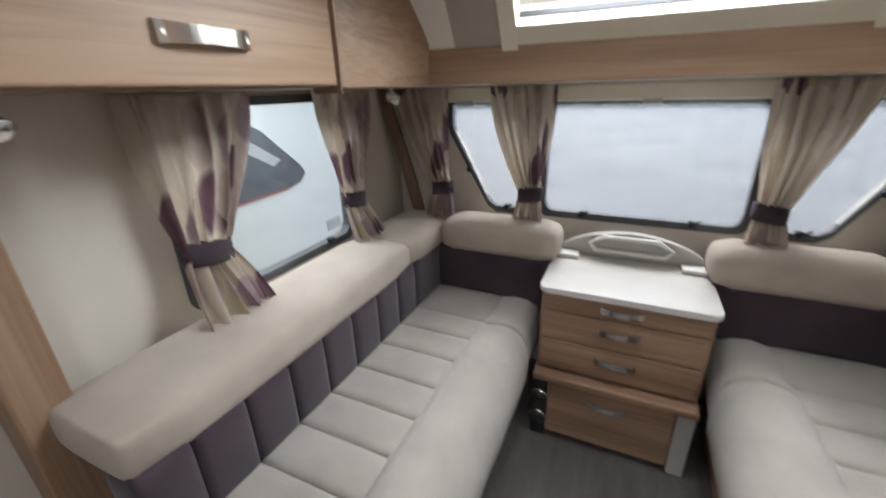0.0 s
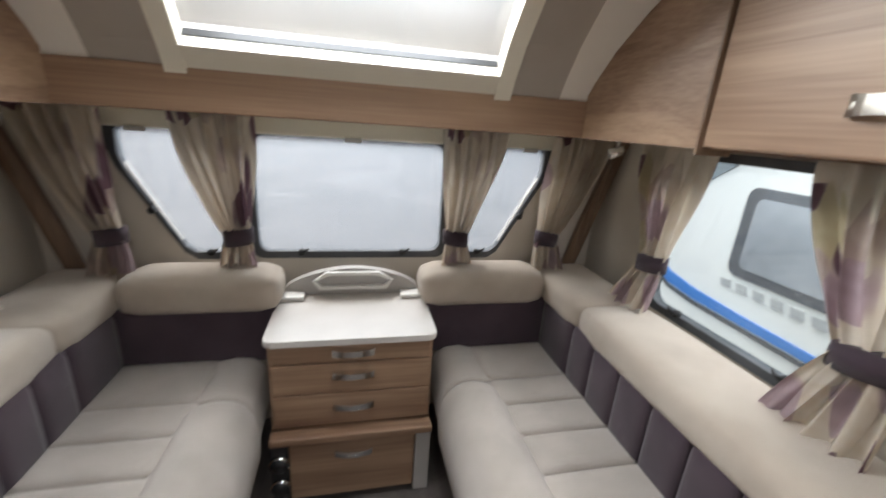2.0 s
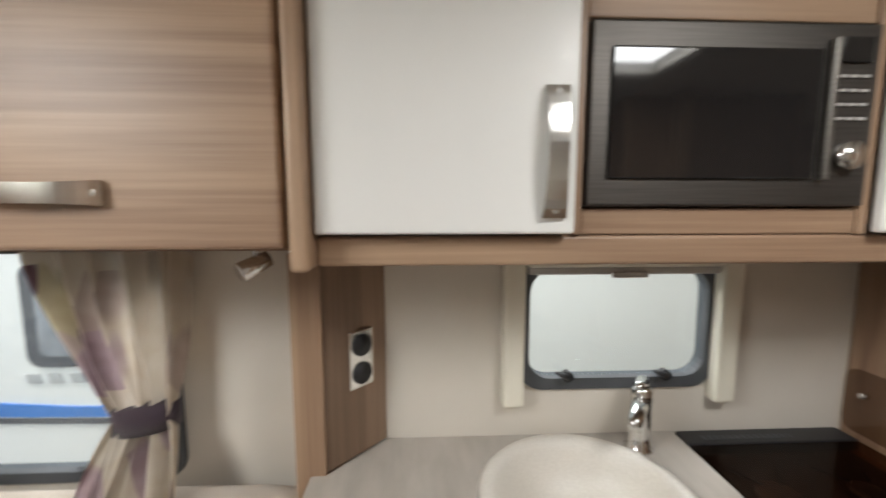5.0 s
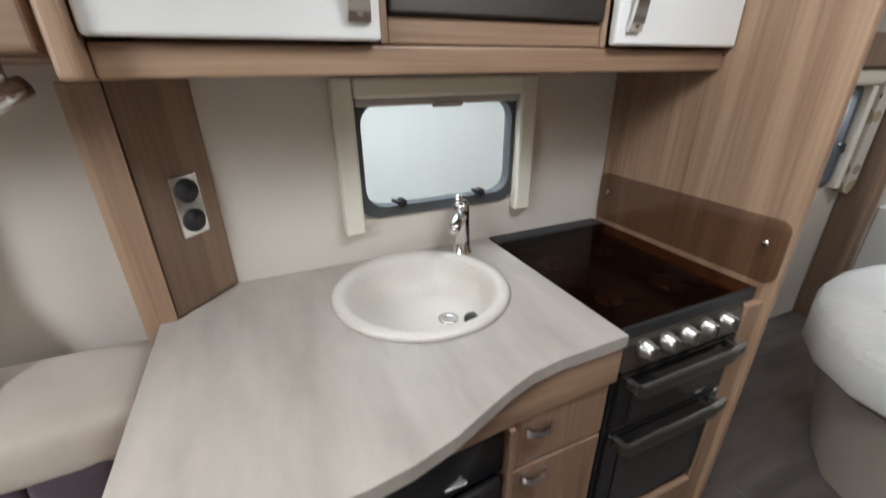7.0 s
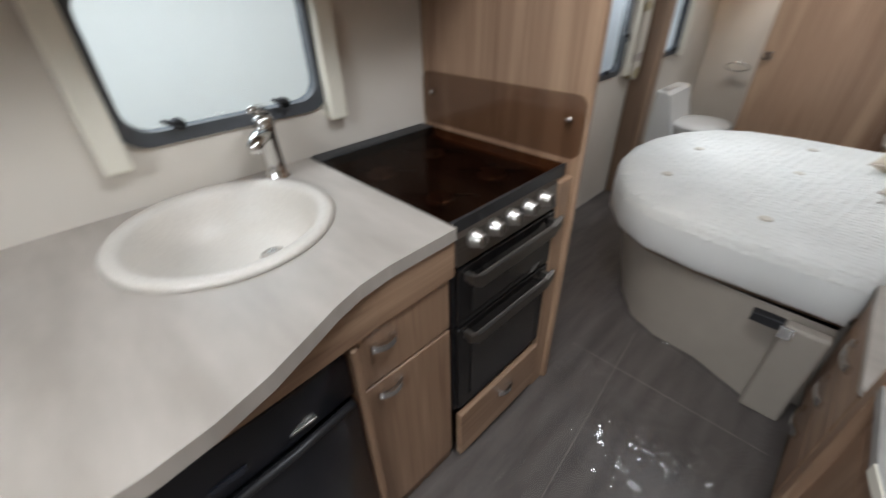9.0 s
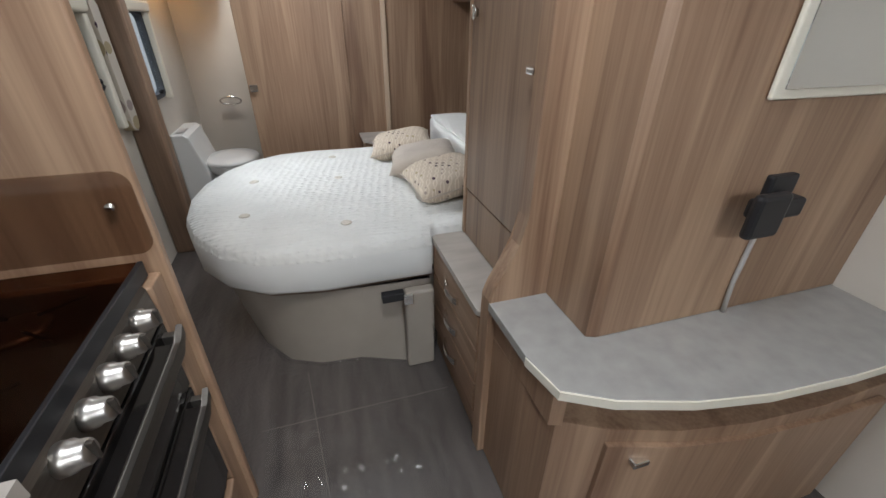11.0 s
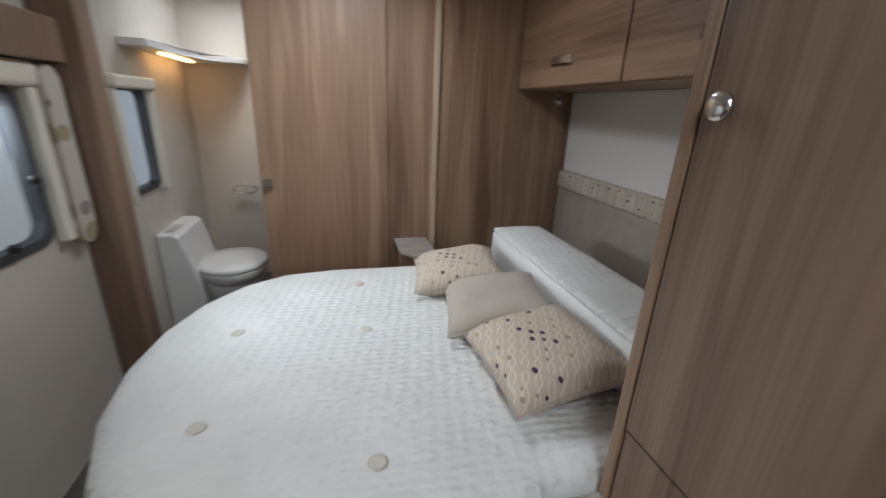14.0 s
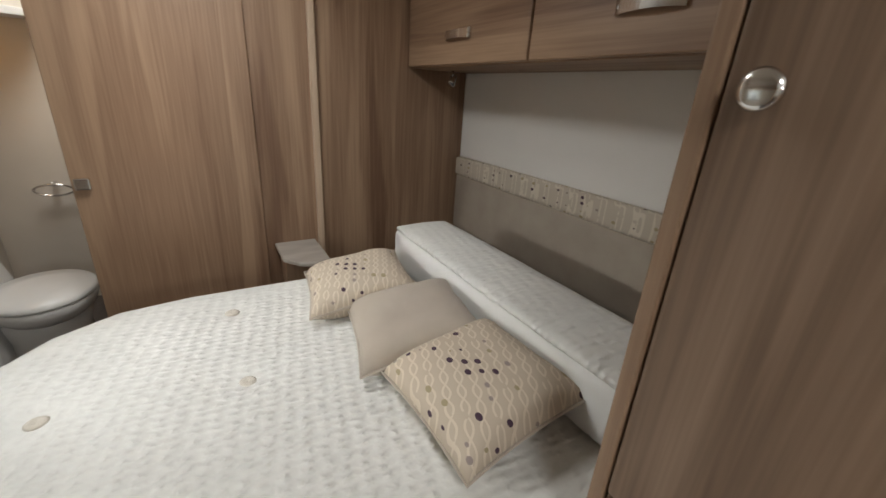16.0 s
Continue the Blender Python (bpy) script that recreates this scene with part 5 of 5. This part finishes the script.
def pillow(spot, turn, tilt, w, d, mat, label):
    r = thing("scatter_cushion", spot, label=label, category="cushion", group="scatter cushions")
    bm = bmesh.new()
    n = 18
    m = Matrix.Rotation(radians(turn), 4, "Z") @ Matrix.Rotation(radians(tilt), 4, "Y")
    for side in (1, -1):
        g = []
        for i in range(n + 1):
            row = []
            for j in range(n + 1):
                u, v = 2 * i / n - 1, 2 * j / n - 1
                t = max(0.0, (1 - u ** 4) * (1 - v ** 4)) ** 0.6
                nip = 1 - 0.07 * (1 - abs(u) ** 2) * abs(v) ** 3
                nip2 = 1 - 0.07 * (1 - abs(v) ** 2) * abs(u) ** 3
                p = Vector((u * w / 2 * nip2, v * d / 2 * nip, side * 0.066 * t + 0.006 * noise.noise(Vector((u * 2, v * 2, turn)))))
                row.append(bm.verts.new(Vector(spot) + m @ p))
            g.append(row)
        for a, b in zip(g, g[1:]):
            for j in range(n):
                bm.faces.new((a[j], a[j + 1], b[j + 1], b[j]))
    bmesh.ops.remove_doubles(bm, verts=bm.verts, dist=0.0006)
    mesh_object("cover", bm, mat, r, True)
    bm = bmesh.new()
    e = []
    for k in range(40):
        q = 6.28319 * k / 40
        c, s_ = math.cos(q), math.sin(q)
        f = 1 / max(abs(c), abs(s_))
        u, v = c * f, s_ * f
        e.append(Vector(spot) + m @ Vector((u * w / 2 * (1 - 0.07 * (1 - v * v) * abs(u) ** 3), v * d / 2 * (1 - 0.07 * (1 - u * u) * abs(v) ** 3), 0)))
    bm_tube(bm, e + e[:1], 0.004, 6)
    mesh_object("piped_edge", bm, FABRIC, r, True)


pillow((-0.335, -1.925, 0.692), 3, 9, 0.35, 0.38, DOTTED, "spotted beige scatter cushion with piped edge on the bed")
pillow((-0.315, -2.245, 0.690), -12, 10, 0.36, 0.37, FABRIC, "plain beige scatter cushion on the bed")
pillow((-0.262, -2.575, 0.688), -10, 10, 0.36, 0.36, DOTTED, "spotted beige scatter cushion leaning on the bolster")

# headboard and lockers over the bed
hb = thing("headboard", (-W, -2.4, 0.6), label="beige padded headboard with a spotted top band", category="headboard")
soft_box("pad", (-W + 0.002, -W + 0.035, -3.36, -1.58, 0.55, 0.885), HEADBOARD, hb, 0.008, 0.003)
soft_box("band", (-W + 0.002, -W + 0.045, -3.36, -1.58, 0.886, 0.990), DOTSTRIP, hb, 0.012, 0.004, label="spotted woven top band")
box("wall_panel", (-W + 0.002, -W + 0.008, -3.37, -1.58, 0.992, 1.446), WHITE, None, 0.001, kind="structure", label="plain white wall board above the headboard")
bl2 = thing("bed_locker", (-1.0, -2.5, 1.447), label="wood veneer overhead lockers above the bed", category="overhead locker")
box("carcass", (-W + 0.003, -0.845, -3.375, -1.58, 1.447, 1.998), WOOD_Y, bl2, 0.003)
for a, c in ((-3.37, -2.463), (-2.453, -1.585)):
    d = box("door", (-0.844, -0.822, a, c, 1.452, 1.97), WOOD_Y, bl2, 0.006, 3)
    m = -2.90 if a < -3 else -2.03
    bow_handle(d, (-0.822, m - 0.095, 1.565), (-0.822, m + 0.095, 1.565), (1, 0, 0), 0.03)
spot_lamp((-1.02, -3.25, 1.447), (0.5, 0.5, -0.6))

# rear partition: fixed panels, strip and sliding door
RP = -3.38
box("partition_rear", (-W + 0.002, -0.062, RP - 0.03, RP, 0.0, 1.998), WOOD_Z, None, 0.002, kind="structure", label="wood veneer partition between bedroom and washroom")
box("washroom_door", (-0.060, 0.615, RP - 0.012, RP + 0.022, 0.02, 1.99), WOOD_Z, None, 0.004, kind="structure", label="wood veneer sliding washroom door standing half open", category="door")
box("panel_strip", (-0.348, -0.316, RP + 0.001, RP + 0.03, 0.02, 1.99), wood("pale_strip", "z", (0.40, 0.28, 0.19), (0.58, 0.44, 0.32)), None, 0.006, 3, kind="structure", label="pale rounded joining strip on the partition")
kn = thing("door_knob", (0.578, RP + 0.02, 0.89), label="square chrome knob on the washroom door", category="knob")
box("plate", (0.553, 0.603, RP + 0.023, RP + 0.045, 0.895, 0.942), CHROME, kn, 0.006, 3)
sh = thing("bedside_shelf", (-0.13, -3.2, 0.80), label="small grey corner shelf on the wood partition", category="shelf")
prism("board", [(-0.10, RP + 0.003), (-0.10, -3.16), (-0.16, -3.08), (-0.22, -3.05), (-0.30, -3.08), (-0.30, RP + 0.003)], "z", 0.55, 0.572, WORKTOP, sh, 0.005, 3)
box("bracket", (-0.28, -0.12, RP + 0.003, -3.22, 0.38, 0.549), WOOD_Z, sh, 0.003)

# bedroom window blind surround and beam
bb = thing("bedroom_blind", (1.15, -2.1, 0.8), label="cream blind rails and cassette round the bedroom window", category="blind")
box("rail", (1.145, W - 0.002, -2.735, -2.69, 0.83, 1.345), CREAM, bb, 0.008, 3)
box("rail", (1.145, W - 0.002, -1.87, -1.82, 0.83, 1.345), CREAM, bb, 0.008, 3)
box("cassette", (1.13, W - 0.002, -2.74, -1.81, 1.347, 1.425), CREAM, bb, 0.02, 4)
cu = thing("window_valance", (1.15, -2.79, 0.8), label="taupe leaf-print side panel beside the bedroom window", category="curtain")
prism("panel", rounded(-2.835, -2.742, 0.80, 1.42, 0.04), "x", 1.13, W - 0.003, dotted_material("leaf_panel", (0.56, 0.51, 0.44), 8, 0.46, -1.0), cu, 0.01, 3)
box("wall_beam", (1.10, W - 0.002, -2.845, -1.087, 1.428, 1.565), DARK_Z, None, 0.006, kind="structure", label="dark wood rail above the bedroom window")
box("washroom_post", (1.045, W - 0.002, -2.955, -2.85, 0.0, 1.998), DARK_Z, None, 0.01, 3, kind="structure", label="dark wood post beside the washroom")

# ---- washroom ----
to = thing("toilet", (0.85, -3.75, 0), label="white swivel cassette toilet with closed lid", category="toilet")
lathe("pedestal", (0.89, -3.66, 0.0), [(0.0, 0.0), (0.16, 0.0), (0.15, 0.18), (0.17, 0.275), (0.0, 0.28)], PORCELAIN, to, 32, 1.0, 1.15)
lathe("bowl", (0.87, -3.62, 0.275), [(0.0, 0.0), (0.14, 0.0), (0.18, 0.04), (0.195, 0.08), (0.19, 0.095), (0.0, 0.095)], PORCELAIN, to, 36, 1.0, 1.12)
lathe("lid", (0.87, -3.62, 0.372), [(0.0, 0.0), (0.195, 0.0), (0.202, 0.012), (0.185, 0.03), (0.10, 0.04), (0.0, 0.042)], PORCELAIN, to, 36, 1.0, 1.12, label="white closed toilet lid")
prism("cistern", [(W - 0.003, 0.0), (0.99, 0.0), (1.01, 0.33), (1.08, 0.60), (1.11, 0.62), (W - 0.003, 0.62)], "y", -3.85, -3.42, PORCELAIN, to, 0.012, 3)
box("flush_panel", (1.115, 1.165, -3.62, -3.48, 0.621, 0.628), GREYPLASTIC, to, 0.003)
tg = thing("towel_ring", (0.80, REAR, 0.9), label="chrome towel ring on the washroom wall", category="towel ring")
ringp = [(0.90 + 0.085 * math.cos(6.2832 * k / 24), REAR + 0.05 + 0.02 * math.sin(6.2832 * k / 24), 0.70 + 0.035 * math.sin(6.2832 * k / 24)) for k in range(25)]
tube("hoop", ringp, 0.006, CHROME, tg)
tube("mount", [(0.90, REAR, 0.73), (0.90, REAR + 0.06, 0.735)], 0.012, CHROME, tg)
bs = thing("washroom_shelf", (0.95, -4.2, 1.6), label="pale curved shelf high in the washroom", category="shelf")
prism("board", [(W - 0.003, -3.45), (W - 0.003, REAR + 0.003), (0.78, REAR + 0.003), (0.80, -4.20), (0.98, -4.05), (1.05, -3.8), (1.07, -3.45)], "z", 1.555, 1.59, WHITE, bs, 0.006, 3)
gl = material("lamp_glow", (1, 0.7, 0.35), 0.5)
gl.node_tree.nodes["Principled BSDF"].inputs["Emission Color"].default_value = (1, 0.55, 0.2, 1)
gl.node_tree.nodes["Principled BSDF"].inputs["Emission Strength"].default_value = 9
ll = thing("shelf_lamp", (1.12, -4.1, 1.54), label="small warm light strip under the washroom shelf", category="lamp")
box("strip", (1.09, 1.13, -4.22, -3.75, 1.545, 1.554), gl, ll, 0.002)
rl = thing("washroom_blind", (1.15, -3.4, 0.9), label="cream rails round the small washroom window", category="blind")
for y0, y1 in ((-3.26, -3.22), (-3.65, -3.61)):
    box("rail", (1.145, W - 0.002, y0, y1, 0.84, 1.36), CREAM, rl, 0.008, 3)
box("cassette", (1.13, W - 0.002, -3.65, -3.22, 1.36, 1.42), CREAM, rl, 0.015, 3)

# ---- outside ----
GZ = -0.55
bm = bmesh.new()
bm_box(bm, -400, 400, -400, 400, GZ - 0.3, GZ)
mesh_object("ground", bm, ASPHALT, kind="structure", label="pale wet asphalt yard")


def neighbour(spot_x, y0, y1, label, flip, group):
    """A white touring caravan standing alongside, with a sloping front, windows and side graphics."""
    s = 1 if spot_x > 0 else -1
    r = thing("neighbour_caravan", (spot_x + s * 1.1, (y0 + y1) / 2, GZ), label=label, category="caravan", group=group)
    prof = [(y0, 0.0), (y1 - 0.15, 0.0), (y1 + 0.12, 0.45), (y1 - 0.12, 1.35), (y1 - 0.75, 2.12), (y1 - 1.2, 2.22), (y0, 2.22)]
    prism("shell", prof, "x", *sorted((spot_x, spot_x + s * 2.2)), OUTSIDE_WHITE, r, 0.04, 4, label="white moulded caravan body")
    for k in range(2):
        yy = y0 + 1.2 + 0.7 * k
        w = mesh_object("wheel", bm_tube(bmesh.new(), [(spot_x + s * 0.05, yy, GZ + 0.3), (spot_x + s * 0.25, yy, GZ + 0.3)], 0.3, 24), BLACK, r, True)
    return r


E2 = 2.0
nr = neighbour(E2, -2.6, 2.62, "white caravan with blue swoosh graphics parked alongside", 1, "neighbour caravans")
prism("window", rounded(0.70, 1.88, 0.79, 1.26, 0.05), "x", E2 - 0.014, E2 + 0.01, OUTSIDE_DARK, nr, 0.004, label="dark tinted side window")
prism("window_pane", rounded(0.76, 1.82, 0.84, 1.21, 0.04), "x", E2 - 0.018, E2 - 0.0145, varied("tinted_pane", (0.16, 0.18, 0.21), (0.42, 0.45, 0.5), 2.5, 0.1), nr, 0)


def swoosh(x, pts_top, pts_bot, mat, root, name):
    prism(name, pts_top + pts_bot[::-1], "x", x - 0.006, x + 0.004, mat, root, 0)


ys = [2.44, 2.36, 2.25, 2.05, 1.75, 1.35, 0.8, 0.2, -0.6]
zc = [0.80, 0.71, 0.655, 0.62, 0.60, 0.585, 0.585, 0.60, 0.64]
th = [0.05, 0.075, 0.075, 0.065, 0.052, 0.045, 0.04, 0.036, 0.03]
swoosh(E2 - 0.004, list(zip(ys, zc)), [(y, z - t) for y, z, t in zip(ys, zc, th)], OUTSIDE_BLUE, nr, "blue_stripe")
swoosh(E2 - 0.004, [(y, z - t - 0.010) for y, z, t in zip(ys, zc, th)], [(y, z - t - 0.032) for y, z, t in zip(ys, zc, th)], OUTSIDE_DARK, nr, "dark_stripe")
arc = [(2.42, 0.78), (2.39, 0.95), (2.30, 1.10), (2.17, 1.23), (1.98, 1.36), (1.7, 1.47)]
swoosh(E2 - 0.004, [(y + 0.09, z + 0.05) for y, z in arc], arc, varied("decal_slate", (0.18, 0.22, 0.25), (0.24, 0.28, 0.31), 3, 0.35), nr, "slate_arc")
# lettering stood for by slanted bars
for k in range(6):
    y = 1.89 - 0.095 * k
    prism("letter_bar", [(y, 0.71), (y - 0.055, 0.71), (y - 0.040, 0.755), (y + 0.015, 0.755)], "x", E2 - 0.008, E2 + 0.002, OUTSIDE_GREY, nr, 0)
nb = neighbour(2.05, -9.2, -2.80, "white caravan with tall dark windows parked further back", 1, "neighbour caravans")
for y in (-3.40, -3.98):
    prism("window", [(y - 0.06, 0.95), (y + 0.05, 0.95), (y + 0.13, 1.6), (y - 0.12, 1.6)], "x", 2.038, 2.06, varied("purple_tint", (0.22, 0.21, 0.30), (0.30, 0.29, 0.40), 2, 0.15), nb, 0.004, label="tall tinted window")
prism("panel_line", [(-3.05, 0.3), (-3.055, 0.3), (-3.10, 1.9), (-3.095, 1.9)], "x", 2.044, 2.056, CREAM, nb, 0)
E3 = -1.95
nl = neighbour(E3, -2.0, 2.38, "white caravan with a dark pointed graphic parked by the doorway", 1, "neighbour caravans")
prism("dark_graphic", [(0.5, 0.86), (1.85, 0.88), (2.0, 0.91), (2.05, 0.96), (2.02, 1.01), (1.75, 1.25), (1.3, 1.45), (0.5, 1.60)], "x", E3 - 0.004, E3 + 0.008, OUTSIDE_DARK, nl, 0)
prism("pale_inset", [(0.5, 1.05), (1.55, 1.05), (1.60, 1.08), (1.40, 1.22), (0.5, 1.36)], "x", E3 + 0.002, E3 + 0.012, OUTSIDE_WHITE, nl, 0)
prism("grey_band", [(0.5, 1.40), (1.45, 1.24), (1.80, 1.04), (1.86, 1.07), (1.52, 1.29), (0.5, 1.50)], "x", E3 + 0.004, E3 + 0.014, OUTSIDE_GREY, nl, 0)
prism("red_line", [(0.5, 0.83), (1.9, 0.885), (1.9, 0.895), (0.5, 0.842)], "x", E3 - 0.004, E3 + 0.009, OUTSIDE_RED, nl, 0)
box("data_plate", (E3 - 0.004, E3 + 0.008, 2.19, 2.33, 0.51, 0.59), OUTSIDE_GREY, nl, 0.004)

# distance: a bank of hedge and a few roofs
bm = bmesh.new()
for k in range(60):
    x = -60 + 2 * k + random.uniform(-0.5, 0.5)
    h = random.uniform(1.6, 3.0)
    made = bmesh.ops.create_icosphere(bm, subdivisions=2, radius=1.6, matrix=Matrix.Translation((x, 42 + random.uniform(-1, 1), GZ + h * 0.4)) @ Matrix.Diagonal((1.2, 0.7, h / 1.6, 1)))
    for v in made["verts"]:
        v.co += Vector((noise.noise(v.co * 2), noise.noise(v.co * 2 + Vector((5, 0, 0))), noise.noise(v.co * 2 + Vector((0, 7, 0))))) * 0.5
mesh_object("far_hedge", bm, HEDGE, kind="stuff", label="low grey-green hedge across the yard", category="hedge")
for x, w, h in ((7.0, 9, 10.3), (18, 8, 8.8)):
    hs = thing("far_house", (x, 55, GZ), label="distant brick house with a pitched roof and chimney", category="house", group="far houses")
    box("wall", (x - w / 2, x + w / 2, 52, 60, GZ, h - 3), BRICK, hs, 0)
    prism("roof", [(x - w / 2 - 0.4, h - 3), (x + w / 2 + 0.4, h - 3), (x + w / 2 - 1.5, h), (x - w / 2 + 1.5, h)], "y", 51.6, 60.4, OUTSIDE_GREY, hs, 0)
    box("chimney", (x + 0.2, x + 1.1, 55, 56, h - 1, h + 1.3), BRICK, hs, 0)
